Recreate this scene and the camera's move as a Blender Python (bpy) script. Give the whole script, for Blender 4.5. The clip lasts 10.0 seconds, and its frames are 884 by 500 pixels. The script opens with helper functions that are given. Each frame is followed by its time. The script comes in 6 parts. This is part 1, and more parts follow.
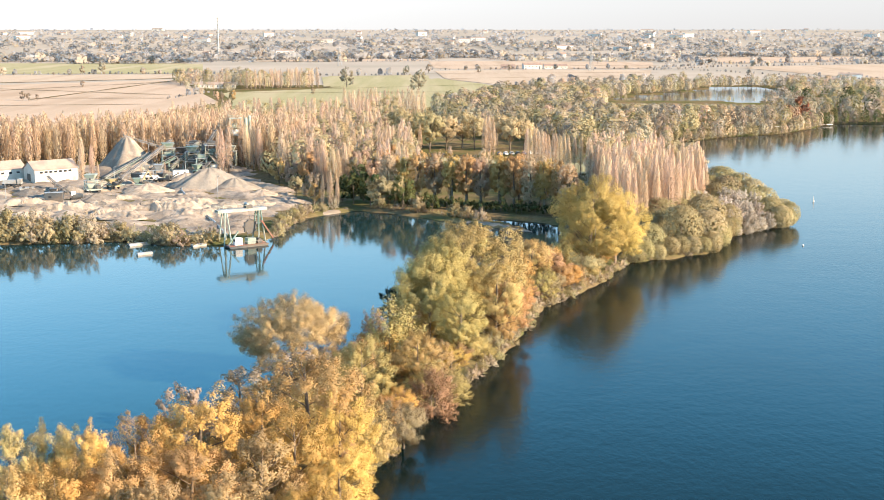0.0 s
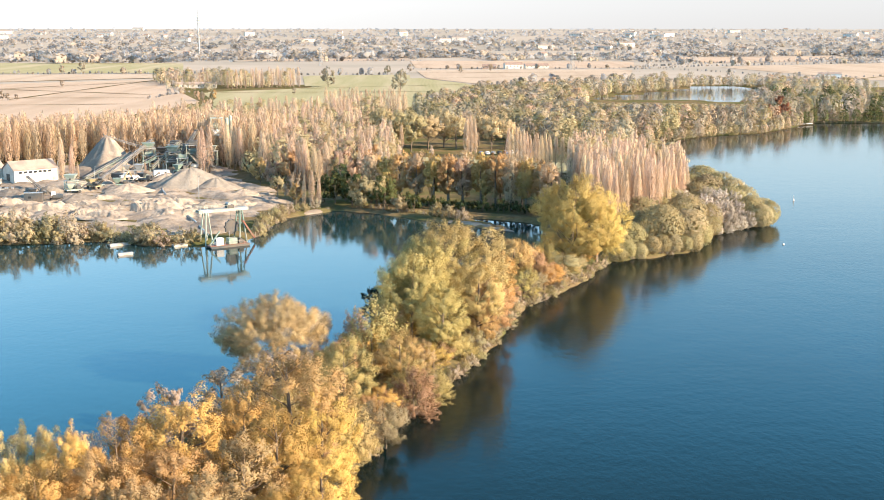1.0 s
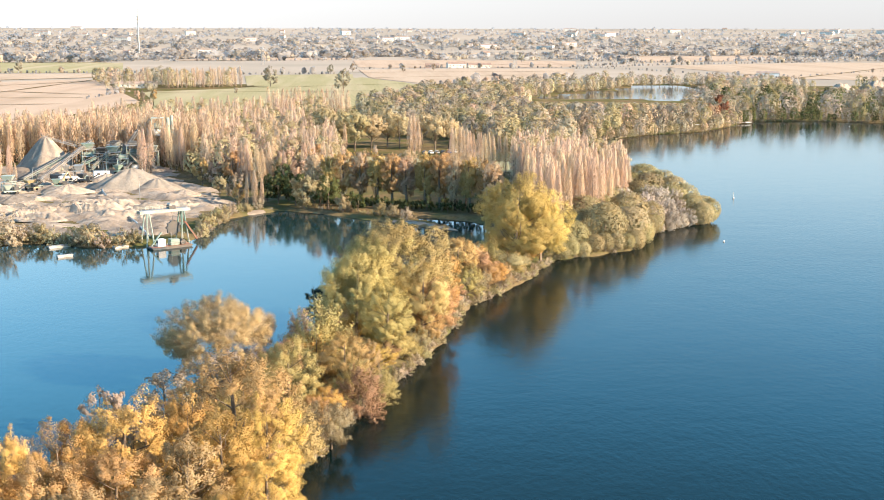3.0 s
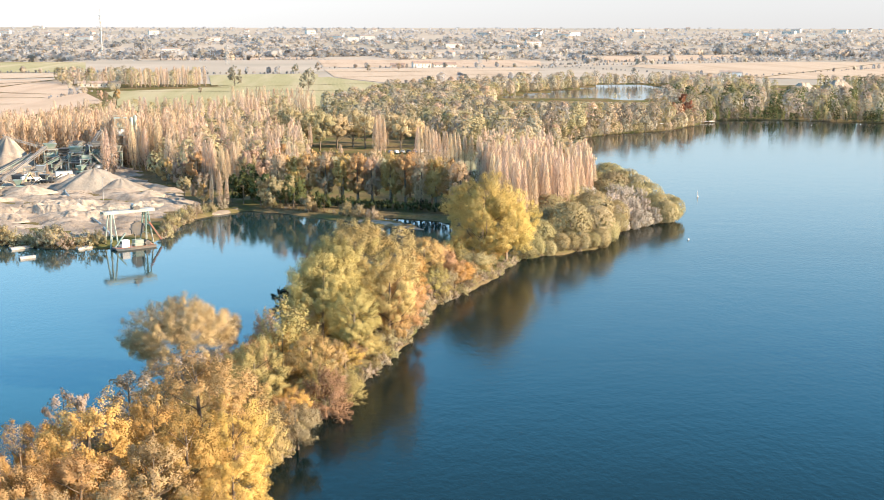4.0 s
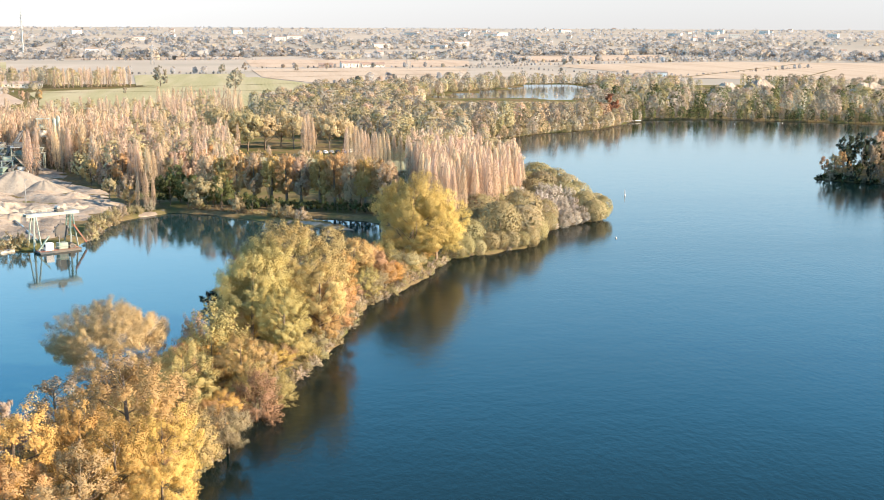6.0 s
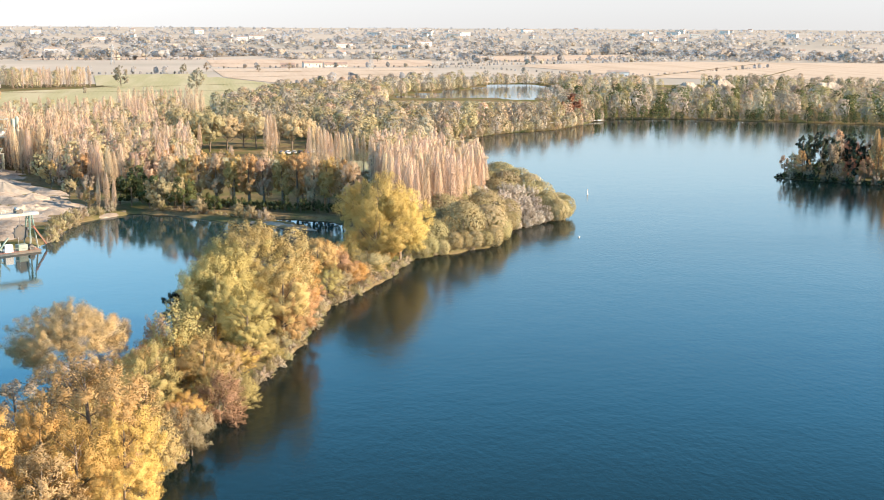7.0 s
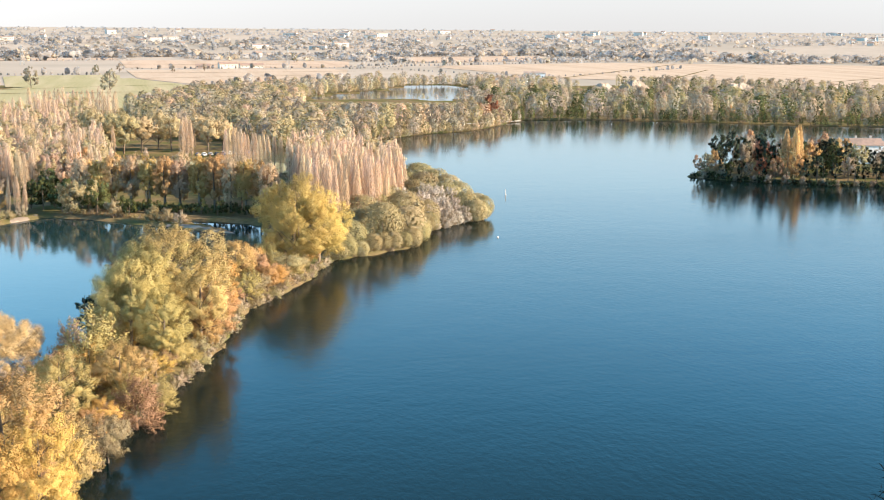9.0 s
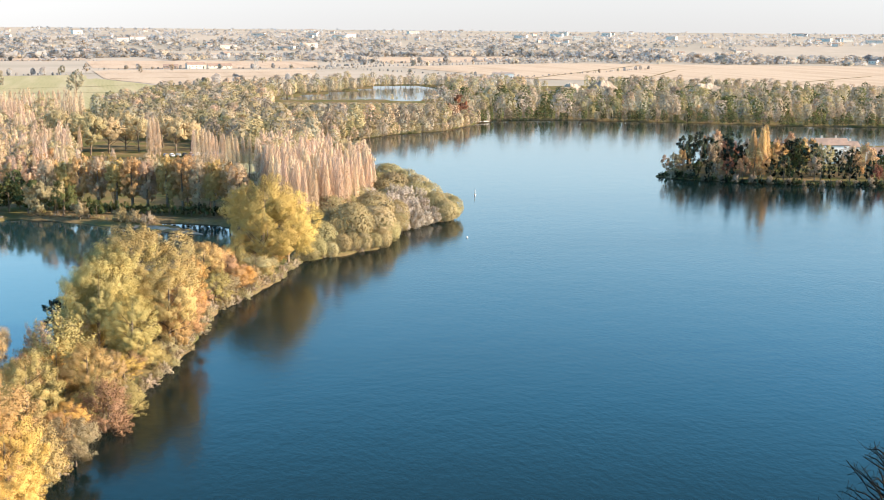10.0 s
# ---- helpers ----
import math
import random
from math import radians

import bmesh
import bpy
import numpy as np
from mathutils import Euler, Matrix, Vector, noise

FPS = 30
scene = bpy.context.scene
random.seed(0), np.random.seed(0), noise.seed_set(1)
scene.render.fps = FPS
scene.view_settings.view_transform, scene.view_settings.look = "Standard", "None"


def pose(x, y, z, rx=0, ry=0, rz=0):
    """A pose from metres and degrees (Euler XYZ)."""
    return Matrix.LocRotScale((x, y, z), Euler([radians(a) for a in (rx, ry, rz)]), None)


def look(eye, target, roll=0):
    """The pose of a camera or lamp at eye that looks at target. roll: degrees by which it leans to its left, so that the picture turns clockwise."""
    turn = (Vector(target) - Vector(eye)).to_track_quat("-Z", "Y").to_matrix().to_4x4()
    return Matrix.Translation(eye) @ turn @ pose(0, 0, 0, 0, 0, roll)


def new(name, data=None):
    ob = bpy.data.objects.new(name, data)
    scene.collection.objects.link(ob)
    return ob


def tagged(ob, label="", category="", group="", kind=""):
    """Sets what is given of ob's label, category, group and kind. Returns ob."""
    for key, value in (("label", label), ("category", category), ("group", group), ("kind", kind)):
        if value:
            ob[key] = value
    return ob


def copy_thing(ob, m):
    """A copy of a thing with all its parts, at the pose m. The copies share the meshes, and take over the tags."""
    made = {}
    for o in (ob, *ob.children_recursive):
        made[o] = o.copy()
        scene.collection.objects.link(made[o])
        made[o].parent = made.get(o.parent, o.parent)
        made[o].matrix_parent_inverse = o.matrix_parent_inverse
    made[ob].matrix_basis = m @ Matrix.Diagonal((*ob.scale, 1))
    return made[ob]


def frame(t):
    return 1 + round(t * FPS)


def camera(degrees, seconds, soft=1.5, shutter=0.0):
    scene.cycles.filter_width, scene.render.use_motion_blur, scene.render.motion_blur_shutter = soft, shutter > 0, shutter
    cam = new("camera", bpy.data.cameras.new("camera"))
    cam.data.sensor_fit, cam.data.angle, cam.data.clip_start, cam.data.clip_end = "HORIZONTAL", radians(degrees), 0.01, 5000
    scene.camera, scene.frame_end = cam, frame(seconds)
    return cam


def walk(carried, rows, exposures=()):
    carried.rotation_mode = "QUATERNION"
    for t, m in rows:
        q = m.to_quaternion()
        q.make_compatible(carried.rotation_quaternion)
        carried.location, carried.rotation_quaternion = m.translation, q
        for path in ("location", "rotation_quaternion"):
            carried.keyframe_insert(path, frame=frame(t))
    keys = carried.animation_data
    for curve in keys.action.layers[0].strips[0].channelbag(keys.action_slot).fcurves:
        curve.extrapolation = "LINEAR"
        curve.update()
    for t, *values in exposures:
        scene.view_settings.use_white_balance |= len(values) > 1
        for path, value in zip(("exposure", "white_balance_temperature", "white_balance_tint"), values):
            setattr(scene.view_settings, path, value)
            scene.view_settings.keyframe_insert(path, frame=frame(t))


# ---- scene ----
EYE = 60.0
cam = camera(40.8, 10.0, soft=0.7)
# seconds, yaw, pitch, roll: the camera hovers and turns to its right
TURNS = [
    (0.0, 0.0, -10.6, 0.0), (0.2, -0.07, -10.6, 0.0), (0.5, -0.28, -10.61, 0.01), (1.0, -0.89, -10.62, 0.02),
    (1.5, -1.51, -10.63, 0.04), (2.0, -2.13, -10.64, 0.05), (2.5, -2.83, -10.64, 0.08), (4.0, -5.28, -10.67, 0.13),
    (4.5, -6.07, -10.67, 0.16), (5.0, -6.88, -10.67, 0.17), (5.5, -7.73, -10.67, 0.19), (6.0, -8.71, -10.66, 0.25),
    (7.5, -11.4, -10.64, 0.32), (8.0, -12.39, -10.61, 0.37), (8.5, -13.37, -10.6, 0.41), (9.0, -14.45, -10.58, 0.45),
    (9.4, -15.38, -10.56, 0.49), (9.6, -15.74, -10.56, 0.5), (9.7, -15.92, -10.55, 0.5), (10.0, -15.94, -10.55, 0.5),
]
walk(cam, [(t, pose(0, 0, EYE, 90 + pitch, 0, yaw) @ pose(0, 0, 0, 0, 0, roll)) for t, yaw, pitch, roll in TURNS],
     exposures=[(0.0, 1.58), (10.0, 1.58)])

# ---- sky and sun ----
SUN_AZ, SUN_EL = radians(115), radians(22)     # azimuth clockwise from +y
world = bpy.data.worlds.new("sky")
scene.world = world
world.use_nodes = True
wn = world.node_tree.nodes
sky = wn.new("ShaderNodeTexSky")
sky.sky_type, sky.sun_disc = "NISHITA", False
sky.sun_elevation, sky.sun_rotation = SUN_EL, SUN_AZ
sky.altitude, sky.air_density, sky.dust_density, sky.ozone_density = 50, 1.0, 0.3, 1.5
wn["Background"].inputs["Strength"].default_value = 0.072
# white autumn mist on the horizon, all round, that turns to clear deep blue higher up
wl = world.node_tree.links
geo, sep, fall, tint, veil = (wn.new("ShaderNode" + k) for k in ("TexCoord", "SeparateXYZ", "ValToRGB", "ValToRGB", "Mix"))
veil.data_type = "RGBA"
wl.new(geo.outputs["Generated"], sep.inputs[0])
for node, stops in ((fall, [(0.0, (1, 1, 1)), (0.28, (0.8, 0.8, 0.8)), (0.60, (0, 0, 0))]),
                    (tint, [(0.0, (0.375, 0.372, 0.37)), (0.03, (0.405, 0.41, 0.415)), (0.12, (0.61, 0.83, 0.955)), (0.20, (0.43, 0.90, 1.28)), (0.30, (0.19, 0.91, 1.67)), (0.38, (0.13, 0.68, 1.28))])):
    wl.new(sep.outputs["Z"], node.inputs["Fac"])
    e = node.color_ramp.elements
    while len(e) < len(stops):
        e.new(0.5)
    for k, (p, c) in enumerate(stops):
        e[k].position, e[k].color = p, (*c, 1)
# a clear sky is darkest a quarter turn from the sun: 1 + cos^2
bright, dot, square, lift = wn.new("ShaderNodeVectorMath"), wn.new("ShaderNodeVectorMath"), wn.new("ShaderNodeMath"), wn.new("ShaderNodeMath")
bright.operation, dot.operation, square.operation, lift.operation = "SCALE", "DOT_PRODUCT", "MULTIPLY", "MULTIPLY_ADD"
wl.new(geo.outputs["Generated"], dot.inputs[0])
dot.inputs[1].default_value = (math.sin(SUN_AZ) * math.cos(SUN_EL), math.cos(SUN_AZ) * math.cos(SUN_EL), math.sin(SUN_EL))
wl.new(dot.outputs["Value"], square.inputs[0])
wl.new(dot.outputs["Value"], square.inputs[1])
wl.new(square.outputs[0], lift.inputs[0])
lift.inputs[1].default_value, lift.inputs[2].default_value = 9.6, 10.2
wl.new(lift.outputs[0], bright.inputs["Scale"])
wl.new(tint.outputs["Color"], bright.inputs[0])
wl.new(fall.outputs["Color"], veil.inputs[0])
wl.new(sky.outputs[0], veil.inputs[6])
wl.new(bright.outputs[0], veil.inputs[7])
wl.new(veil.outputs[2], wn["Background"].inputs["Color"])
sun = new("sun", bpy.data.lights.new("sun", "SUN"))
sun.data.energy, sun.data.angle, sun.data.color = 5.0, radians(0.6), (1.0, 0.765, 0.53)
sun.matrix_basis = look((math.sin(SUN_AZ) * 300, math.cos(SUN_AZ) * 300, 300 * math.tan(SUN_EL)), (0, 0, 0))


# ---- materials ----
class Nodes:
    """A node material with short calls."""

    def __init__(self, name):
        self.mat = bpy.data.materials.new(name)
        self.mat.use_nodes = True
        self.tree = self.mat.node_tree
        self.bsdf = self.tree.nodes["Principled BSDF"]
        self.out = self.tree.nodes["Material Output"]

    def add(self, kind, **inputs):
        n = self.tree.nodes.new("ShaderNode" + kind)
        for k, v in inputs.items():
            n.inputs[k.replace("_", " ")].default_value = v
        return n

    def link(self, a, b):
        self.tree.links.new(a, b)

    def coords(self, scale=(1, 1, 1), world_space=True):
        m = self.add("Mapping")
        m.inputs["Scale"].default_value = scale
        if world_space:
            self.link(self.add("NewGeometry").outputs["Position"], m.inputs["Vector"])
        else:
            self.link(self.add("TexCoord").outputs["Object"], m.inputs["Vector"])
        return m.outputs["Vector"]

    def noise(self, vec, scale, detail=4.0, rough=0.6):
        n = self.add("TexNoise", Scale=scale, Detail=detail, Roughness=rough)
        self.link(vec, n.inputs["Vector"])
        return n.outputs["Fac"]

    def ramp(self, fac, stops):
        r = self.add("ValToRGB")
        e = r.color_ramp.elements
        while len(e) < len(stops):
            e.new(0.5)
        for k, (p, c) in enumerate(stops):
            e[k].position, e[k].color = p, (*c, 1)
        self.link(fac, r.inputs["Fac"])
        return r.outputs["Color"]

    def mix(self, fac, a, b, mode="MIX"):
        n = self.tree.nodes.new("ShaderNodeMix")
        n.data_type, n.blend_type = "RGBA", mode
        for sock, v in ((n.inputs[0], fac), (n.inputs[6], a), (n.inputs[7], b)):
            if hasattr(v, "links"):
                self.link(v, sock)
            else:
                sock.default_value = v if isinstance(v, (int, float)) else (*v, 1)
        return n.outputs[2]

    def bump(self, height, strength, distance):
        b = self.add("Bump", Strength=strength, Distance=distance)
        self.link(height, b.inputs["Height"])
        self.link(b.outputs["Normal"], self.bsdf.inputs["Normal"])

    def done(self, colour, rough=0.9, metal=0.0, spec=0.3):
        if hasattr(colour, "links"):
            self.link(colour, self.bsdf.inputs["Base Color"])
        else:
            self.bsdf.inputs["Base Color"].default_value = (*colour, 1)
        self.bsdf.inputs["Roughness"].default_value = rough
        self.bsdf.inputs["Metallic"].default_value = metal
        self.bsdf.inputs["Specular IOR Level"].default_value = spec
        return self.mat


def leaf_material(name, dark, mid, light, translucent=0.38, gaps=0.2, vary=0.3):
    """Leaves: each leaf clump its own shade, each tree its own tone."""
    m = Nodes(name)
    isl = m.add("NewGeometry").outputs["Random Per Island"]
    dark, light = (tuple(vary * a + (1 - vary) * b for a, b in zip(c, mid)) for c in (dark, light))
    col = m.ramp(isl, [(0.0, dark), (0.45, mid), (1.0, light)])
    att = m.add("Attribute")
    att.attribute_name = "tone"
    tone = m.add("Math")
    tone.operation = "ADD"
    m.link(m.add("ObjectInfo").outputs["Random"], tone.inputs[0])
    m.link(att.outputs["Fac"], tone.inputs[1])
    turn = m.add("Math")
    turn.operation = "FRACT"
    m.link(tone.outputs[0], turn.inputs[0])
    info = turn.outputs[0]
    hsv = m.add("HueSaturation")
    mr = m.add("MapRange", To_Min=0.82, To_Max=1.18)
    m.link(info, mr.inputs["Value"])
    m.link(mr.outputs[0], hsv.inputs["Value"])
    mh = m.add("MapRange", To_Min=0.485, To_Max=0.512)
    mul = m.add("Math", )
    mul.operation = "FRACT"
    big = m.add("Math")
    big.operation = "MULTIPLY"
    big.inputs[1].default_value = 7.31
    m.link(info, big.inputs[0])
    m.link(big.outputs[0], mul.inputs[0])
    m.link(mul.outputs[0], mh.inputs["Value"])
    m.link(mh.outputs[0], hsv.inputs["Hue"])
    m.link(col, hsv.inputs["Color"])
    dif, tra, mix = m.add("BsdfDiffuse"), m.add("BsdfTranslucent"), m.add("MixShader")
    m.link(hsv.outputs[0], dif.inputs["Color"])
    m.link(hsv.outputs[0], tra.inputs["Color"])
    mix.inputs[0].default_value = translucent
    m.link(dif.outputs[0], mix.inputs[1])
    m.link(tra.outputs[0], mix.inputs[2])
    # a clump of fine leaves lets part of the light through its gaps
    gap, thin = m.add("BsdfTransparent"), m.add("MixShader")
    thin.inputs[0].default_value = gaps
    m.link(mix.outputs[0], thin.inputs[1])
    m.link(gap.outputs[0], thin.inputs[2])
    m.link(thin.outputs[0], m.out.inputs["Surface"])
    m.tree.nodes.remove(m.bsdf)
    return m.mat


def mottled(name, a, b, c, fine, coarse, rough=0.95, bump=0.0, world_space=True, metal=0.0, stretch=(1, 1, 1)):
    """Two scales of variation between three colours, with relief."""
    m = Nodes(name)
    v = m.coords(stretch, world_space)
    f, g = m.noise(v, fine, 5, 0.65), m.noise(v, coarse, 3, 0.55)
    col = m.mix(m.ramp(f, [(0.3, (0, 0, 0)), (0.7, (1, 1, 1))]), a, b)
    col = m.mix(m.ramp(g, [(0.42, (0, 0, 0)), (0.62, (1, 1, 1))]), col, c)
    if bump:
        m.bump(f, 0.8, bump)
    return m.done(col, rough, metal, 0.0 if rough > 0.93 else 0.3)


LEAF = {
    "gold": leaf_material("leaf_gold", (0.37, 0.225, 0.07), (0.6, 0.4, 0.14), (0.7, 0.52, 0.22), 0.38, 0.05, 0.34),
    "lemon": leaf_material("leaf_lemon", (0.29, 0.225, 0.085), (0.475, 0.385, 0.165), (0.585, 0.49, 0.245), 0.38, 0.05, 0.34),
    "straw": leaf_material("leaf_straw", (0.32, 0.23, 0.11), (0.53, 0.395, 0.205), (0.63, 0.5, 0.29), 0.38, 0.05, 0.34),
    "amber": leaf_material("leaf_amber", (0.32, 0.195, 0.085), (0.52, 0.345, 0.16), (0.62, 0.46, 0.25), 0.38, 0.05, 0.34),
    "rust": leaf_material("leaf_rust", (0.24, 0.145, 0.08), (0.41, 0.27, 0.15), (0.53, 0.375, 0.23), 0.30, 0.05, 0.5),
    "palegold": leaf_material("leaf_pale_gold", (0.34, 0.24, 0.085), (0.56, 0.415, 0.155), (0.66, 0.52, 0.245), 0.38, 0.05, 0.34),
    "park": leaf_material("leaf_park", (0.33, 0.27, 0.15), (0.52, 0.435, 0.25), (0.62, 0.53, 0.33)),
    "moss": leaf_material("leaf_moss", (0.21, 0.18, 0.095), (0.36, 0.315, 0.17), (0.46, 0.405, 0.23), 0.45, 0.2, 0.3),
    "pallid": leaf_material("twig_pallid", (0.36, 0.31, 0.26), (0.52, 0.465, 0.395), (0.62, 0.56, 0.48)),
    "oak": leaf_material("leaf_oak", (0.24, 0.22, 0.15), (0.37, 0.34, 0.25), (0.46, 0.42, 0.32)),
    "red": leaf_material("leaf_red", (0.15, 0.06, 0.045), (0.26, 0.115, 0.075), (0.36, 0.17, 0.11)),
    "olive": leaf_material("leaf_olive", (0.25, 0.21, 0.115), (0.41, 0.355, 0.205), (0.53, 0.46, 0.285)),
    "green": leaf_material("leaf_green", (0.04, 0.055, 0.024), (0.10, 0.12, 0.05), (0.18, 0.19, 0.09)),
    "pine": leaf_material("leaf_pine", (0.015, 0.028, 0.018), (0.04, 0.055, 0.036), (0.075, 0.09, 0.055), 0.1),
    "tan": leaf_material("leaf_tan", (0.44, 0.33, 0.225), (0.6, 0.455, 0.315), (0.7, 0.555, 0.405), 0.45, 0.2, 0.3),
    "blush": leaf_material("leaf_blush", (0.42, 0.305, 0.215), (0.575, 0.43, 0.315), (0.67, 0.52, 0.395), 0.45, 0.2, 0.3),
    "honey": leaf_material("leaf_honey", (0.4, 0.295, 0.185), (0.565, 0.42, 0.28), (0.67, 0.52, 0.36), 0.45, 0.2, 0.3),
    "grey": leaf_material("twig_grey", (0.30, 0.26, 0.205), (0.42, 0.37, 0.30), (0.51, 0.455, 0.38)),
    "brown": leaf_material("leaf_brown", (0.24, 0.19, 0.135), (0.36, 0.295, 0.22), (0.47, 0.385, 0.295)),
    "reed": leaf_material("reed", (0.33, 0.265, 0.18), (0.49, 0.41, 0.295), (0.61, 0.52, 0.395)),
    # far leaves: haze put into paled, greyed colours and half see-through gaps
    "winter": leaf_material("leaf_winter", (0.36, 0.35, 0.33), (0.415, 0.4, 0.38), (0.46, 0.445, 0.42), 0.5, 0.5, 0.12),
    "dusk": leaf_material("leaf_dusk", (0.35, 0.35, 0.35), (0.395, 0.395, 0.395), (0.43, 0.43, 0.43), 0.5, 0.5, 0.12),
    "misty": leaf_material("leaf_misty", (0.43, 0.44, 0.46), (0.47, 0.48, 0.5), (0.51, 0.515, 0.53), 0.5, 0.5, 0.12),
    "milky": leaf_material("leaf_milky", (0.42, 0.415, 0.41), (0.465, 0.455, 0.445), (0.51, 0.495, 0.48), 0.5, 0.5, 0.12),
}
BARK = mottled("bark", (0.10, 0.075, 0.055), (0.24, 0.19, 0.145), (0.16, 0.125, 0.09), 3.0, 0.6, bump=0.05, world_space=False, stretch=(1, 1, 0.25))
BARK_PALE = mottled("bark_pale", (0.20, 0.16, 0.12), (0.42, 0.36, 0.28), (0.30, 0.25, 0.18), 3.0, 0.6, bump=0.05, world_space=False, stretch=(1, 1, 0.25))
SOIL = mottled("rough_grass_soil", (0.12, 0.09, 0.05), (0.24, 0.18, 0.10), (0.11, 0.11, 0.045), 0.6, 0.05, bump=0.2)
def sand_material():
    """Quarry sand: dry pale crust, damp darker patches with clear edges, and wheel tracks."""
    m = Nodes("quarry_sand")
    v = m.coords()
    f, g = m.noise(v, 0.45, 6, 0.7), m.noise(v, 0.055, 5, 0.65)
    lanes = m.noise(m.coords((0.05, 0.5, 0.3)), 1.0, 4, 0.6)
    col = m.mix(m.ramp(f, [(0.3, (0, 0, 0)), (0.7, (1, 1, 1))]), (0.325, 0.27, 0.215), (0.43, 0.36, 0.285))
    col = m.mix(m.ramp(lanes, [(0.50, (0, 0, 0)), (0.56, (0.6, 0.6, 0.6)), (0.62, (0, 0, 0))]), col, (0.225, 0.19, 0.155))
    col = m.mix(m.ramp(g, [(0.49, (0, 0, 0)), (0.57, (0.75, 0.75, 0.75))]), col, (0.20, 0.17, 0.14))
    m.bump(f, 1.0, 0.5)
    return m.done(col, 0.95, 0.0, 0.05)


SAND = sand_material()
GRAVEL = mottled("grey_gravel", (0.235, 0.21, 0.175), (0.32, 0.285, 0.24), (0.20, 0.18, 0.155), 0.9, 0.12, bump=0.3)


def field_material(name, a, b, c, angle, pitch):
    """A field with drill rows along one direction, and broad uneven patches."""
    m = Nodes(name)
    mp = m.add("Mapping")
    mp.inputs["Rotation"].default_value = (0, 0, radians(angle))
    m.link(m.add("NewGeometry").outputs["Position"], mp.inputs["Vector"])
    w = m.add("TexWave", Scale=1.0 / pitch, Distortion=1.5, Detail=3.0)
    m.link(mp.outputs[0], w.inputs["Vector"])
    v = m.coords()
    st = m.add("Mapping")
    st.inputs["Rotation"].default_value = (0, 0, radians(angle))
    st.inputs["Scale"].default_value = (1, 0.08, 1)
    m.link(m.add("NewGeometry").outputs["Position"], st.inputs["Vector"])
    g = m.noise(st.outputs[0], 0.03, 4, 0.6)
    col = m.mix(m.ramp(w.outputs["Fac"], [(0.2, (0, 0, 0)), (0.8, (1, 1, 1))]), a, b)
    col = m.mix(m.ramp(g, [(0.45, (0, 0, 0)), (0.65, (1, 1, 1))]), col, c)
    col = m.mix(m.ramp(m.noise(v, 0.012, 5, 0.65), [(0.4, (0, 0, 0)), (0.75, (0.5, 0.5, 0.5))]), col, b)
    return m.done(col, 1.0, 0.0, 0.0)


STUBBLE = field_material("stubble", (0.43, 0.33, 0.245), (0.51, 0.40, 0.305), (0.39, 0.30, 0.22), 24, 9)
STUBBLE_PALE = field_material("pale_stubble", (0.43, 0.34, 0.255), (0.50, 0.405, 0.31), (0.39, 0.305, 0.225), 65, 14)
MEADOW = field_material("meadow", (0.29, 0.275, 0.15), (0.36, 0.33, 0.195), (0.43, 0.37, 0.25), 10, 12)
# far soil: tan pulled towards the hazed woods' grey, haze put into its colour
PLAIN = mottled("plain_soil", (0.37, 0.325, 0.27), (0.43, 0.375, 0.31), (0.33, 0.30, 0.25), 0.02, 0.0025)


def water_material(name, deep, pale, ior=1.33, ripple=0.2, windy=0.05, calm=0.05):
    """Lake water: fine ripples over a slow swell, ruffled where the wind reaches it and calm in the lee of the far woods."""
    m = Nodes(name)
    v = m.coords()
    a, b = m.noise(m.coords((1.0, 0.55, 1.0)), 0.9, 3, 0.6), m.noise(v, 0.12, 2, 0.5)
    add = m.add("Math")
    add.operation = "ADD"
    m.link(a, add.inputs[0])
    m.link(b, add.inputs[1])
    m.bump(add.outputs[0], ripple, 0.10)
    mat = m.done(m.mix(m.noise(v, 0.01, 3), deep, pale), 0.07, 0.0, 0.5)
    sep = m.add("SeparateXYZ")
    m.link(v, sep.inputs[0])
    lee = m.add("MapRange", From_Min=310.0, From_Max=430.0, To_Min=windy, To_Max=calm)
    m.link(sep.outputs["Y"], lee.inputs["Value"])
    patch = m.add("MapRange", From_Min=0.35, From_Max=0.7, To_Min=-0.02, To_Max=0.03)
    m.link(m.noise(m.coords((0.4, 1.0, 1.0)), 0.014, 4, 0.6), patch.inputs["Value"])
    total = m.add("Math")
    total.operation, total.use_clamp = "ADD", True
    m.link(lee.outputs[0], total.inputs[0])
    m.link(patch.outputs[0], total.inputs[1])
    m.link(total.outputs[0], m.bsdf.inputs["Roughness"])
    m.bsdf.inputs["IOR"].default_value = ior
    return mat


WATER = water_material("lake_water", (0.002, 0.008, 0.008), (0.003, 0.010, 0.010), 1.155, 0.36, 0.13, 0.045)
WATER_TURBID = water_material("quarry_lake_water", (0.011, 0.030, 0.034), (0.013, 0.034, 0.037), 1.195, 0.2, 0.05, 0.05)


# ---- mesh helpers ----
def mesh_of(name, verts, faces, mats, smooth=False):
    me = bpy.data.meshes.new(name)
    me.from_pydata([tuple(v) for v in verts], [], [tuple(int(i) for i in f) for f in faces])
    for m in mats if isinstance(mats, (list, tuple)) else [mats]:
        me.materials.append(m)
    if smooth:
        me.shade_smooth()
    return me


def part(name, bm, material, parent, label=""):
    """One mesh object of a bmesh, or of a ready mesh, under a thing or a part."""
    if isinstance(bm, bmesh.types.BMesh):
        me = bpy.data.meshes.new(name)
        bm.normal_update()
        bm.to_mesh(me)
        bm.free()
        me.materials.append(material)
    else:
        me = bm
    ob = new(name, me)
    ob.parent = parent
    if label:
        ob["label"] = label
    return ob


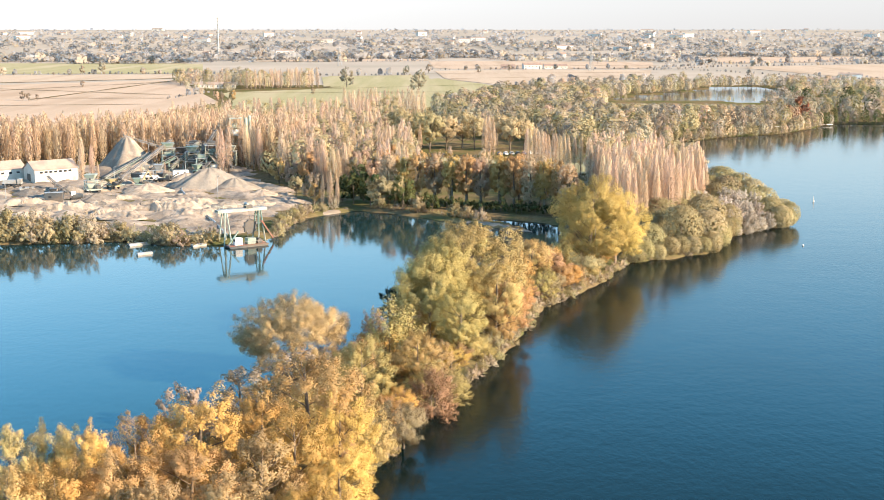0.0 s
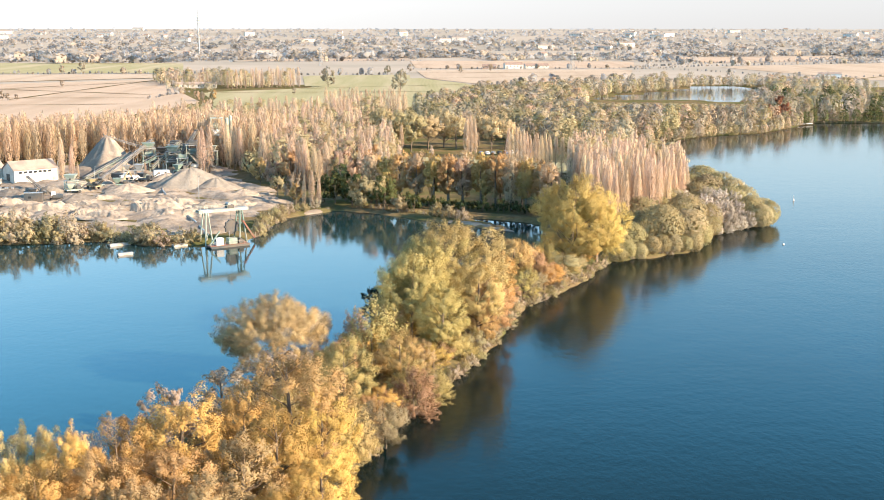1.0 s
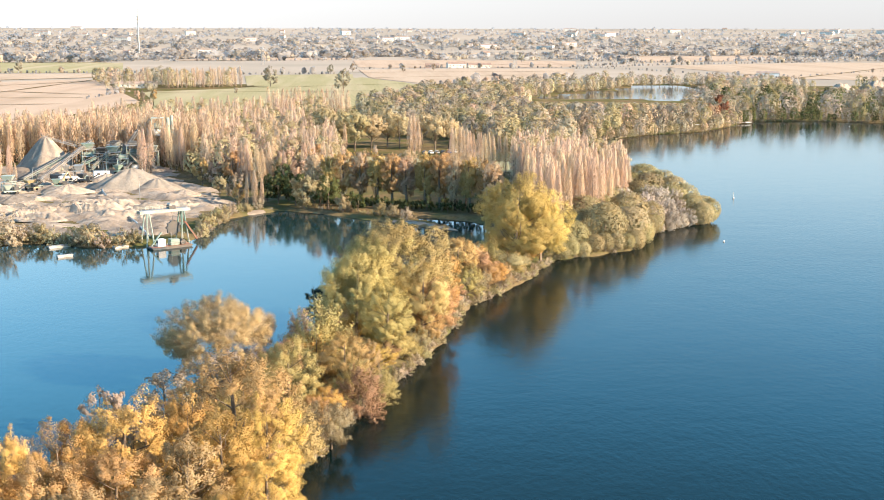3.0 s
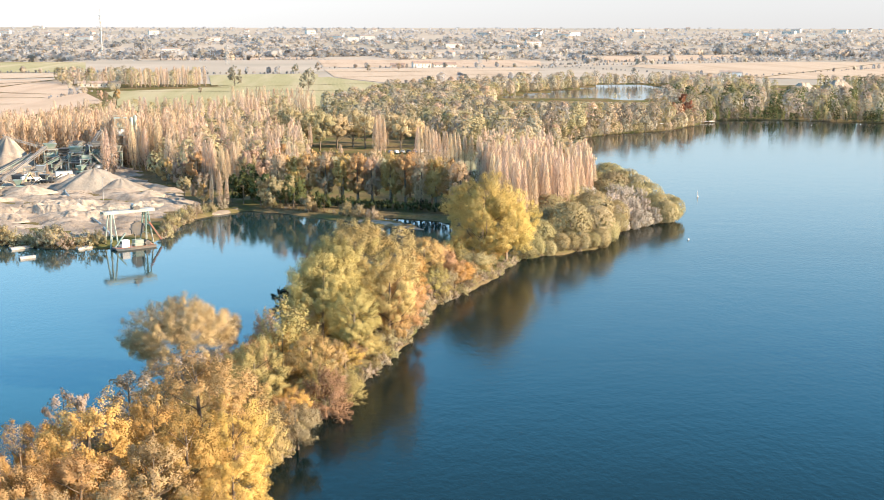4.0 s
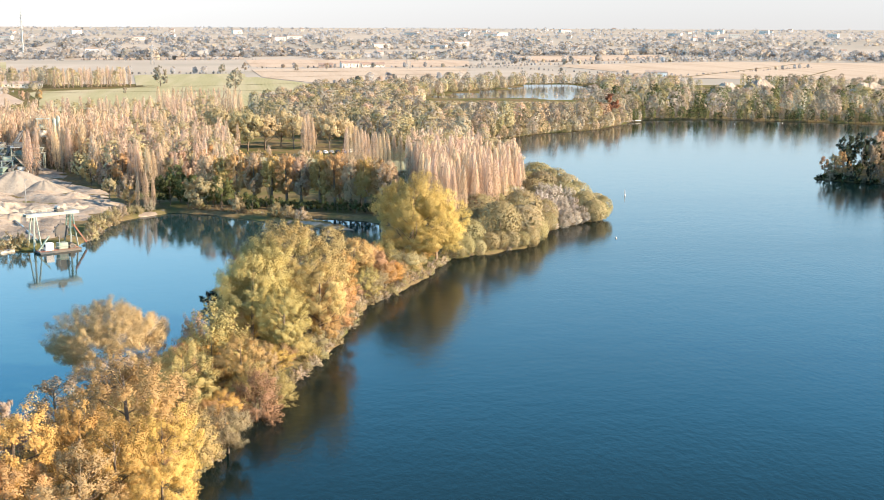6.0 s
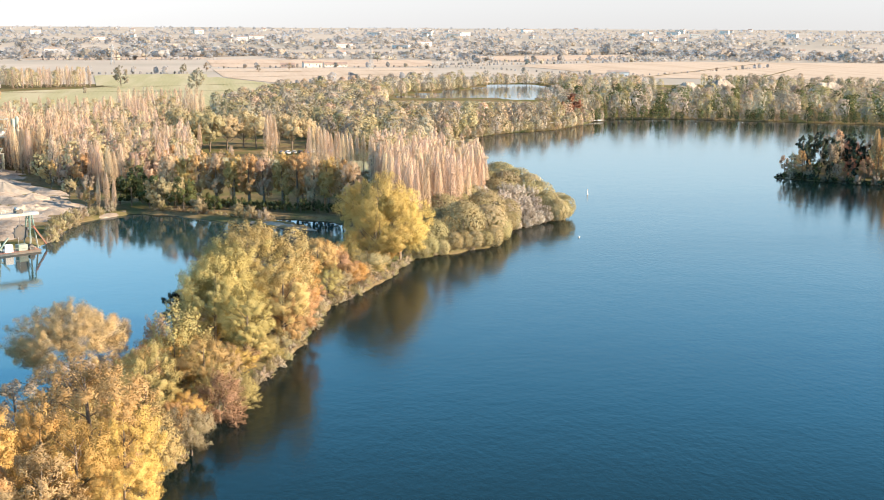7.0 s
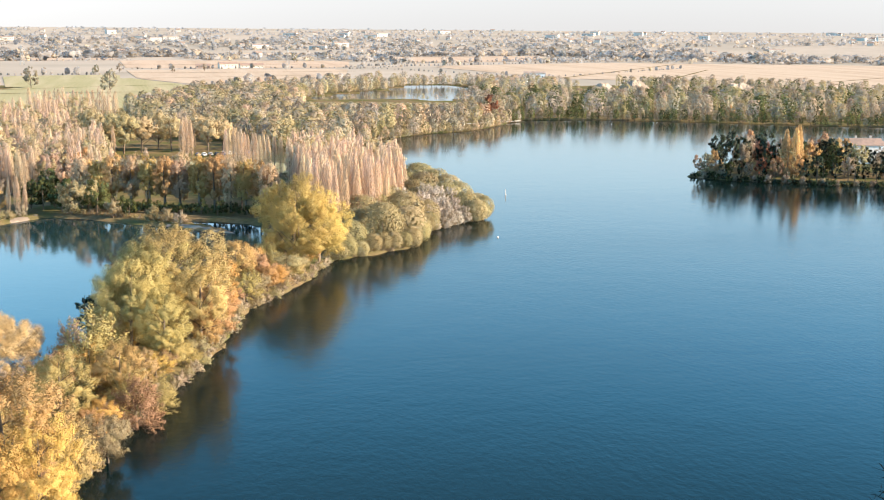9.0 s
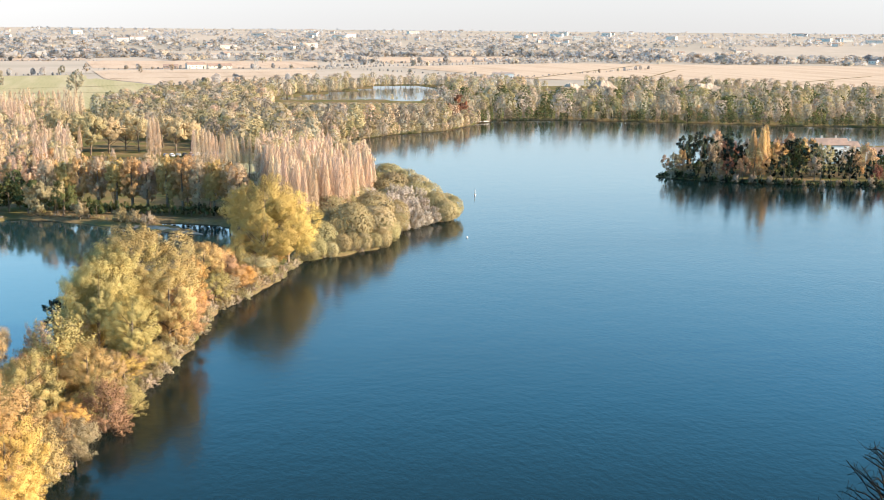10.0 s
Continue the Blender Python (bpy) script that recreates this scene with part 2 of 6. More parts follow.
class Soup:
    """Collects tubes and leaves into one mesh."""

    def __init__(self):
        self.v, self.f, self.n = [], [], 0

    def tube(self, pts, radii, sides=5):
        pts = [Vector(p) for p in pts]
        for k, (p, r) in enumerate(zip(pts, radii)):
            d = (pts[min(k + 1, len(pts) - 1)] - pts[max(k - 1, 0)]).normalized()
            q = d.to_track_quat("Z", "Y")
            for s in range(sides):
                a = 2 * math.pi * s / sides
                self.v.append(p + q @ Vector((r * math.cos(a), r * math.sin(a), 0)))
        for k in range(len(pts) - 1):
            for s in range(sides):
                a, b = self.n + k * sides + s, self.n + k * sides + (s + 1) % sides
                self.f.append((a, b, b + sides, a + sides))
        self.f.append(tuple(self.n + (len(pts) - 1) * sides + s for s in range(sides)))
        self.n += len(pts) * sides

    def mesh(self, name, mat, smooth=False):
        return mesh_of(name, self.v, self.f, mat, smooth)


def unit(a):
    return a / np.maximum(np.linalg.norm(a, axis=-1, keepdims=True), 1e-9)


def leaves_mesh(name, rng, centre, normal, size, mat, along=None, aspect=1.0, shade=None):
    """Many small folded leaf clumps, each an island of its own."""
    n = len(centre)
    nrm = unit(normal)
    t = unit(np.cross(nrm, rng.normal(size=(n, 3)))) if along is None else unit(along)
    b = unit(np.cross(nrm, t))
    a = (size * aspect)[:, None] * 0.5
    w = size[:, None] * 0.5
    fold = nrm * (size * 0.14)[:, None]
    j = lambda: 1 + rng.uniform(-0.25, 0.25, (n, 1))
    quad = np.stack([centre + t * a * j() + fold, centre + b * w * j() - fold, centre - t * a * j() + fold, centre - b * w * j() - fold], 1)
    idx = np.arange(4 * n).reshape(n, 4)
    me = bpy.data.meshes.new(name)
    me.vertices.add(4 * n)
    me.vertices.foreach_set("co", quad.reshape(-1).astype(np.float32))
    me.loops.add(4 * n)
    me.loops.foreach_set("vertex_index", idx.reshape(-1).astype(np.int32))
    me.polygons.add(n)
    me.polygons.foreach_set("loop_start", (np.arange(n) * 4).astype(np.int32))
    me.polygons.foreach_set("loop_total", np.full(n, 4, np.int32))
    me.update(calc_edges=True)
    me.materials.append(mat)
    if shade is not None:
        set_normals(me, np.repeat(unit(shade), 4, axis=0))
    return me


def set_normals(me, per_loop):
    """Leaves take the light as the soft mass of the crown that they belong to."""
    me.attributes.new("custom_normal", "FLOAT_VECTOR", "CORNER").data.foreach_set("vector", np.ascontiguousarray(per_loop, np.float32).reshape(-1))
    me.update()


# ---- trees ----
def tufts(rng, roots, tips, width, per, heart, shape=(1, 1, 1)):
    """Leaves along upright tufts that grow from their roots to their tips: places, faces, runs and soft outward directions."""
    k = len(roots)
    t = rng.uniform(0, 1, (k, per, 1)) ** 0.75
    side = unit(rng.normal(size=(k, per, 3))) * rng.uniform(0, 1, (k, per, 1)) ** 0.5 * 1.75
    pos = roots[:, None] + (tips - roots)[:, None] * t + side * width[:, None, None] * (1.0 - 0.62 * t)
    axis = unit(tips - roots)[:, None]
    out = unit((pos - heart) / np.array(shape) ** 2)
    nor = out * 0.7 + unit(side) * 0.55 + rng.normal(size=side.shape) * 0.38 + np.array([0, 0, 0.25])
    run = axis + rng.normal(size=side.shape) * 0.55
    run = run - nor * (run * nor).sum(-1, keepdims=True) / (nor * nor).sum(-1, keepdims=True)
    soft = out * 0.62 + axis * 0.25 + unit(side) * 0.42 + rng.normal(size=side.shape) * 0.16
    return tuple(a.reshape(-1, 3) for a in (pos, nor, run, soft))


def broadleaf(rng, kind, height, radius, base, clumps, per, leaf, mat, bark, clump=0.30, low=0.9, limbs=14):
    """A crown of rounded boughs, each a sheaf of upright leafy tufts; base: where the crown starts. Returns the trunk's and the crown's mesh."""
    half = (height - base) / 2
    heart = np.array([0, 0, base + half])
    shape = np.array([radius, radius, half])
    n = max(6, min(22, clumps // 8))
    # boughs, spread evenly over the crown
    i = np.arange(n) + 0.5
    z, a = 1 - 1.75 * i / n, 2.39996 * i + rng.uniform(0, 6.28)
    u = np.stack([np.sqrt(np.maximum(1 - z * z, 0.05)) * np.cos(a), np.sqrt(np.maximum(1 - z * z, 0.05)) * np.sin(a), z], 1) + rng.normal(size=(n, 3)) * 0.13
    bough = heart + u * shape * rng.uniform(0.46, 0.66, (n, 1)) * np.array([1, 1, 0.95])
    size = rng.uniform(0.34, 0.50, n) * 1.06
    pick = rng.integers(0, n, clumps)
    v = unit(rng.normal(size=(clumps, 3)))
    away = unit((bough[pick] - heart) / shape)
    d = (v * away).sum(1, keepdims=True)
    v = np.where(d < -0.25, v - 2 * d * away, v)
    v[:, 2] = np.where(v[:, 2] < -0.3, v[:, 2] * low, v[:, 2])
    reach = size[pick][:, None] * shape * rng.uniform(0.84, 1.04, (clumps, 1))
    tips = bough[pick] + v * reach
    long = radius * clump * rng.uniform(0.9, 1.6, (clumps, 1))
    roots = tips - unit(v + np.array([0, 0, 0.5])) * long
    pos, nor, run, soft = tufts(rng, roots, tips, radius * clump * rng.uniform(0.40, 0.58, clumps), per, heart, shape)
    pos[:, 2] = np.maximum(pos[:, 2], 0.15)
    crown = leaves_mesh("crown", rng, pos, nor, 0.8 * leaf * rng.uniform(0.6, 1.3, len(pos)), mat, run, 1.35, soft)
    s = Soup()
    bend = rng.uniform(-0.05, 0.05, 2) * height
    mid, top = (bend[0] * 0.4, bend[1] * 0.4, height * 0.35), (bend[0], bend[1], height * 0.82)
    r0 = 0.016 * height + 0.06
    s.tube([(0, 0, -0.8), (0, 0, 0.5), mid, (bend[0] * 0.8, bend[1] * 0.8, height * 0.6), top], [r0 * 1.4, r0, r0 * 0.8, r0 * 0.5, r0 * 0.1], 6)
    for c in tips[rng.permutation(clumps)[:limbs]]:
        out = math.hypot(c[0], c[1])
        z0 = max(height * 0.12, min(c[2] - out * 0.9, height * 0.7))
        f = z0 / height / 0.82
        p0 = Vector((bend[0] * f, bend[1] * f, z0))
        p2 = Vector(c)
        p1 = p0.lerp(p2, 0.5) + Vector((0, 0, -0.06 * out)) + Vector(rng.normal(size=3) * 0.03 * height)
        r = r0 * (0.42 - 0.25 * f)
        s.tube([p0, p1, p2], [r, r * 0.6, r * 0.15], 4)
    return s.mesh("trunk", bark, True), crown


def far_crown(rng, height, radius, leaves, leaf, mat, bark, lift=(0, 0, 0.45), lumps=8, depth=0.34):
    """A tree far off: a lumpy dome of overlapping leaf sprays round a short trunk."""
    u = unit(rng.normal(size=(leaves, 3)))
    u[:, 2] = np.where(u[:, 2] < -0.8, -u[:, 2], u[:, 2])
    knobs = unit(rng.normal(size=(lumps, 3)) + np.array([0, 0, 0.5]))
    swell = np.clip((u[:, None] * knobs[None]).sum(-1), 0, 1).max(1) ** 3
    r = (1 - depth + (depth + 0.02) * swell) * rng.uniform(0.80, 1.06, leaves)
    pos = u * r[:, None] * np.array([radius, radius, height * 0.53]) + np.array([0, 0, height * 0.47])
    nor = u + rng.normal(size=u.shape) * 0.32
    near = knobs[(u[:, None] * knobs[None]).sum(-1).argmax(1)]
    soft = u * 0.62 + (u - near) * 0.55 + rng.normal(size=u.shape) * 0.10 + np.array(lift)
    crown = leaves_mesh("crown", rng, pos, nor, leaf * rng.uniform(0.7, 1.3, leaves), mat, None, 1.2, soft)
    s = Soup()
    s.tube([(0, 0, -0.8), (0, 0, height * 0.5)], [0.02 * height, 0.01 * height], 4)
    return s.mesh("trunk", bark, True), crown


def columnar(rng, height, radius, ridges, per, leaf, mat, bark, clear=0.04):
    """A narrow poplar: a close column of steep feathery ridges that end in uneven tips."""
    n = ridges * per
    k = rng.integers(0, ridges, n)
    start, end = rng.uniform(clear, 0.45, ridges), rng.uniform(0.72, 1.0, ridges)
    start[: ridges // 3], end[-ridges // 3:] = clear, rng.uniform(0.93, 1.0, len(end[-ridges // 3:]))
    turn = 2.39996 * np.arange(ridges) + rng.uniform(-0.3, 0.3, ridges)
    t = rng.uniform(0, 1, n)
    z = start[k] + (end[k] - start[k]) * t
    girth = np.minimum(1.0, 0.62 + 1.3 * z) * np.clip((1.03 - z) / 0.62, 0.0, 1.0) ** 0.55
    r = radius * girth * np.minimum(1.0, 0.55 + 1.4 * t) * rng.uniform(0.62, 1.04, n)
    a = turn[k] + rng.normal(size=n) * 0.34
    out = np.stack([np.cos(a), np.sin(a), np.zeros(n)], 1)
    pos = out * r[:, None] + np.stack([np.zeros(n), np.zeros(n), z * height + rng.normal(size=n) * 0.12], 1)
    ridge = np.stack([np.cos(turn[k]), np.sin(turn[k]), np.zeros(n)], 1)
    along = np.array([0, 0, 1.0]) + out * 0.14 + rng.normal(size=(n, 3)) * 0.18
    nor = out * 1.0 + rng.normal(size=(n, 3)) * 0.25
    nor = nor - along * (nor * along).sum(1, keepdims=True) / (along * along).sum(1, keepdims=True)
    soft = out * 1.0 + (out - ridge) * 0.4 + np.array([0, 0, 0.32]) + rng.normal(size=(n, 3)) * 0.08
    crown = leaves_mesh("crown", rng, pos, nor, leaf * rng.uniform(0.6, 1.3, n), mat, along, 2.2, soft)
    s = Soup()
    r0 = 0.010 * height + 0.05
    s.tube([(0, 0, -0.8), (0, 0, height * 0.4), (0, 0, height * 0.95)], [r0 * 1.2, r0 * 0.7, r0 * 0.1], 5)
    return s.mesh("trunk", bark, True), crown


def shrub(rng, height, radius, clumps, per, leaf, mat, bark, clump=0.34):
    """A dome of clumps on many stems from the ground."""
    a = rng.uniform(0, 2 * math.pi, clumps)
    e = np.arcsin(rng.uniform(0.0, 1.0, clumps))
    r = rng.uniform(0.5, 1.0, clumps) ** 0.5 * (1 + rng.uniform(-0.15, 0.1, clumps))
    cen = np.stack([np.cos(a) * np.cos(e) * radius, np.sin(a) * np.cos(e) * radius, np.sin(e) * height], 1) * (r * (1 - clump * 0.6))[:, None]
    cen[:, 2] += 0.06 * height
    heart = np.array([0, 0, height * 0.3])
    tips = cen + unit(cen - heart) * radius * clump * 0.6 + np.array([0, 0, 0.03 * height])
    roots = cen - unit(cen - heart + np.array([0, 0, 0.25 * height])) * radius * clump * 0.8
    pos, nor, run, soft = tufts(rng, roots, tips, radius * clump * rng.uniform(0.34, 0.5, clumps), per, heart)
    pos[:, 2] = np.abs(pos[:, 2])
    crown = leaves_mesh("crown", rng, pos, nor, 0.8 * leaf * rng.uniform(0.6, 1.3, len(pos)), mat, run, 1.35, soft)
    s = Soup()
    for c in cen[:7]:
        p = Vector(c)
        s.tube([(c[0] * 0.08, c[1] * 0.08, -0.6), p * 0.5 + Vector((0, 0, 0.1 * height)), p * 1.1], [0.05 + 0.008 * height, 0.04, 0.015], 4)
    return s.mesh("stem", bark, True), crown


class Species:
    """Builds a few shapes of one kind of tree and sets copies of them on the ground."""

    def __init__(self, name, label, category, group, nominal, makers):
        self.name, self.label, self.category, self.group, self.nominal = name, label, category, group, nominal
        self.makers, self.made, self.count = makers, {}, 0

    def put(self, x, y, z, height, width=1.0, turn=None, label=""):
        k = self.count % len(self.makers)
        self.count += 1
        turn = random.uniform(0, 360) if turn is None else turn
        s = height / self.nominal
        m = pose(x, y, z, random.uniform(-2, 2), random.uniform(-2, 2), turn)
        sc = (s * width, s * width, s)
        if k not in self.made:
            rng = np.random.default_rng(100 + k + sum(map(ord, self.name + self.label)))
            low, crown = self.makers[k](rng)
            top = new(self.name)
            part(low.name.split(".")[0], low, None, top)
            part("crown", crown, None, top)
            tagged(top, self.label, self.category, self.group)
            top.matrix_basis = m @ Matrix.Diagonal((*sc, 1))
            self.made[k] = (top, sc)
            ob = top
        else:
            top, s0 = self.made[k]
            ob = copy_thing(top, m @ Matrix.Diagonal((sc[0] / s0[0], sc[1] / s0[1], sc[2] / s0[2], 1)))
        if label:
            ob["label"] = label
        return ob


class Stand:
    """Many trees that nobody could count, joined into one object."""

    def __init__(self, name, label, category, nominal, makers):
        self.name, self.label, self.category, self.nominal = name, label, category, nominal
        self.shapes = []
        for k, make in enumerate(makers):
            rng = np.random.default_rng(500 + k + len(label))
            self.shapes.append([self.read(me) for me in make(rng)])
        self.v, self.idx, self.tot, self.mat, self.tone, self.mats, self.base, self.count, self.nrm = [], [], [], [], [], [], 0, 0, []

    def read(self, me):
        co = np.empty(len(me.vertices) * 3, np.float32)
        me.vertices.foreach_get("co", co)
        idx, tot = np.empty(len(me.loops), np.int32), np.empty(len(me.polygons), np.int32)
        me.loops.foreach_get("vertex_index", idx)
        me.polygons.foreach_get("loop_total", tot)
        nrm = np.empty(len(me.loops) * 3, np.float32)
        me.corner_normals.foreach_get("vector", nrm)
        return co.reshape(-1, 3), idx, tot, me.materials[0], nrm.reshape(-1, 3)

    def put(self, x, y, z, height, width=1.0, shape=None):
        k = self.count % len(self.shapes) if shape is None else shape
        self.count += 1
        s, a, tone = height / self.nominal, random.uniform(0, 6.283), random.random()
        for co, idx, tot, mat, nrm in self.shapes[k]:
            p = co * np.array([s * width, s * width, s])
            self.v.append(np.stack([p[:, 0] * math.cos(a) - p[:, 1] * math.sin(a) + x, p[:, 0] * math.sin(a) + p[:, 1] * math.cos(a) + y, p[:, 2] + z], 1))
            self.nrm.append(np.stack([nrm[:, 0] * math.cos(a) - nrm[:, 1] * math.sin(a), nrm[:, 0] * math.sin(a) + nrm[:, 1] * math.cos(a), nrm[:, 2]], 1))
            self.idx.append(idx + self.base)
            self.tot.append(tot)
            if mat not in self.mats:
                self.mats.append(mat)
            self.mat.append(np.full(len(tot), self.mats.index(mat), np.int32))
            self.tone.append(np.full(len(tot), tone, np.float32))
            self.base += len(co)

    def done(self):
        v, idx, tot, mat, tone = (np.concatenate(a) for a in (self.v, self.idx, self.tot, self.mat, self.tone))
        me = bpy.data.meshes.new(self.name)
        me.vertices.add(len(v))
        me.vertices.foreach_set("co", v.reshape(-1).astype(np.float32))
        me.loops.add(len(idx))
        me.loops.foreach_set("vertex_index", idx.astype(np.int32))
        me.polygons.add(len(tot))
        me.polygons.foreach_set("loop_start", np.concatenate([[0], np.cumsum(tot)[:-1]]).astype(np.int32))
        me.polygons.foreach_set("loop_total", tot)
        me.polygons.foreach_set("material_index", mat)
        me.update(calc_edges=True)
        me.attributes.new("tone", "FLOAT", "FACE").data.foreach_set("value", tone)
        for m in self.mats:
            me.materials.append(m)
        set_normals(me, np.concatenate(self.nrm))
        return tagged(new(self.name, me), self.label, self.category, kind="stuff")


# ---- plan: lakes, land ----
QUARRY_LAKE = [(-330, 322), (-210, 322), (-124, 329), (-113, 330), (-92, 335), (-76, 327), (-61, 328), (-50, 334), (-48, 351), (-45, 373), (-38, 383), (-28, 392),
               (-16, 385), (3, 368.5), (15, 357.5), (23, 351.5), (26, 354), (20, 364), (11, 374.5), (20, 374), (28, 369), (36, 361), (36, 345), (31, 322), (25, 300), (17, 281), (8, 262),
               (-5, 240), (-15, 216), (-28, 201), (-31, 181), (-38, 165), (-46, 150), (-62, 142), (-110, 130), (-200, 120), (-330, 130)]
MAIN_LAKE = [(-22, 112), (-16, 137), (-11, 153), (-5, 175), (0, 188), (6, 203), (14, 220), (18, 244), (26, 260), (38, 277), (46, 301), (58, 307), (71, 315), (82, 339),
             (96, 354), (108, 362), (109, 374), (107, 392), (103, 408), (96, 435), (94, 480), (100, 560), (117, 640), (136, 642), (162, 667), (193, 682), (222, 719), (249, 757),
             (300, 755), (374, 717), (427, 682), (481, 660), (580, 640), (640, 500), (560, 260), (330, 130), (160, 93), (40, 94), (-10, 98)]
HOUSE_ISLAND = [(221, 450), (231, 438), (249, 424), (273, 412), (297, 403), (360, 395), (460, 420), (470, 540), (350, 548), (285, 512), (240, 474)]
BACK_LAKE = [(138, 1004), (163, 990), (190, 1003), (216, 988), (256, 979), (292, 1012), (322, 1095), (336, 1185), (304, 1216), (262, 1190), (234, 1122), (197, 1088), (163, 1044)]


def inside_distance(poly, x, y):
    """Signed distance to a closed outline, positive inside."""
    p = np.array(poly, float)
    q = np.roll(p, -1, 0)
    best, ins = np.full(x.shape, 1e9), np.zeros(x.shape, bool)
    for (ax, ay), (bx, by) in zip(p, q):
        dx, dy = bx - ax, by - ay
        t = np.clip(((x - ax) * dx + (y - ay) * dy) / (dx * dx + dy * dy), 0, 1)
        best = np.minimum(best, np.hypot(x - ax - t * dx, y - ay - t * dy))
        if ay != by:
            ins ^= ((ay > y) != (by > y)) & (x < (by - ay) * 0 + ax + (y - ay) * dx / dy)
    return np.where(ins, best, -best)


def wavy(x, y, size, seed):
    """A cheap smooth unevenness between about -1 and 1."""
    r = np.random.default_rng(seed)
    s = np.zeros(np.shape(x))
    for k in range(5):
        a, ph, fr = r.uniform(0, 6.28), r.uniform(0, 6.28), 2 * math.pi / size * r.uniform(0.6, 1.9)
        s = s + np.sin((np.cos(a) * x + np.sin(a) * y) * fr + ph)
    return s / 2.6


def lake_depth(x, y):
    x, y = np.asarray(x, float), np.asarray(y, float)
    main = np.minimum(inside_distance(MAIN_LAKE, x, y), -inside_distance(HOUSE_ISLAND, x, y))
    d = np.maximum(np.maximum(inside_distance(QUARRY_LAKE, x, y), main), inside_distance(BACK_LAKE, x, y))
    return d + 0.7 * wavy(x, y, 13, 3) + 0.35 * wavy(x, y, 5, 4)


def far_rise(x, y):
    """The plain swells gently towards the horizon."""
    d = np.hypot(x, y)
    k = np.clip((d - 2900) / 2000, 0, 1)
    return np.where(d > 2900, EYE * (1 - np.minimum(d, 4900) / (2900 * 10.5 ** k)) - EYE * 0.0, 0.0)


def ground_height(x, y):
    x, y = np.asarray(x, float), np.asarray(y, float)
    if x.ndim == 0 and (y > 1200 or y < 60):
        return 1.0 + max(float(far_rise(x, y)), 0.0)
    d = lake_depth(x, y)
    bank = np.interp(d, [-2.5, -0.6, 0, 3, 12], [1.0, 0.7, 0.0, -1.5, -3.0])
    near = np.clip(1 - np.hypot(x, y) / 900, 0, 1)
    return bank + np.where(d < -5, 0.12 * wavy(x, y, 23, 5) * near, 0) + np.maximum(far_rise(x, y), 0)


def ground_sheet():
    def axis(lo, hi, step, start, end):
        mid = list(np.arange(lo, hi + 0.1, step))
        out, s, v = [], step, hi
        while v < end:
            s *= 1.13
            v += s
            out.append(min(v, end))
        back, s, v = [], step, lo
        while v > start:
            s *= 1.13
            v -= s
            back.append(max(v, start))
        return np.array(back[::-1] + mid + out)
    xs, ys = axis(-150, 480, 2.8, -5200, 5200), axis(92, 760, 2.8, -2500, 5200)
    gx, gy = np.meshgrid(xs, ys)
    z = ground_height(gx.ravel(), gy.ravel())
    v = np.stack([gx.ravel(), gy.ravel(), z], 1)
    nx, ny = len(xs), len(ys)
    i = np.arange(nx - 1)[None, :] + nx * np.arange(ny - 1)[:, None]
    f = np.stack([i, i + 1, i + nx + 1, i + nx], -1).reshape(-1, 4)
    me = bpy.data.meshes.new("ground")
    me.vertices.add(len(v))
    me.vertices.foreach_set("co", v.reshape(-1).astype(np.float32))
    me.loops.add(f.size)
    me.loops.foreach_set("vertex_index", f.reshape(-1).astype(np.int32))
    me.polygons.add(len(f))
    me.polygons.foreach_set("loop_start", (np.arange(len(f)) * 4).astype(np.int32))
    me.polygons.foreach_set("loop_total", np.full(len(f), 4, np.int32))
    far = np.hypot(gx, gy)[:-1, :-1].reshape(-1) > 1250
    me.polygons.foreach_set("material_index", far.astype(np.int32))
    me.update(calc_edges=True)
    me.materials.append(SOIL)
    me.materials.append(PLAIN)
    me.shade_smooth()
    return tagged(new("ground", me), "flat autumn land with grassy banks round the lakes", "ground", kind="structure")


ground_sheet()
# the causeway parts the turbid quarry lake from the clear one
DIVIDE = [(-34, 60), (-29, 120), (-22, 155), (-13, 190), (-6, 212), (6, 240), (14, 262), (27, 288), (37, 310), (42, 330), (45, 1330)]
for name, edge, mat, label in (("water_1", -340, WATER_TURBID, "calm turquoise-blue quarry lake water"), ("water_2", 660, WATER, "calm deep blue lake water with fine ripples")):
    rim = [(x, y, 0) for x, y in DIVIDE] + [(edge, y, 0) for x, y in DIVIDE]
    n = len(DIVIDE)
    quads = [(k, k + 1, n + k + 1, n + k) if edge < 0 else (k + 1, k, n + k, n + k + 1) for k in range(n - 1)]
    me = mesh_of(name, rim, quads, mat)
    tagged(new(name, me), label, "water", kind="structure")


def flat_land(name, outline, lift, mat, label, category="field"):
    """A flat piece of land with an outline softened at its corners, a little above the ground."""
    pts = []
    n = len(outline)
    for k in range(n):
        a, b, c = (Vector(outline[(k + j) % n]) for j in (-1, 0, 1))
        pts += [b.lerp(a, 0.06), b * 0.88 + (a + c) * 0.06, b.lerp(c, 0.06)]
    bm = bmesh.new()
    vs = [bm.verts.new((p.x, p.y, 1.0 + lift)) for p in pts]
    bm.faces.new(vs)
    bmesh.ops.triangulate(bm, faces=bm.faces[:])
    me = bpy.data.meshes.new(name)
    bm.normal_update()
    bm.to_mesh(me)
    bm.free()
    me.materials.append(mat)
    if me.polygons[0].normal.z < 0:
        me.flip_normals()
    return tagged(new(name, me), label, category, kind="structure")


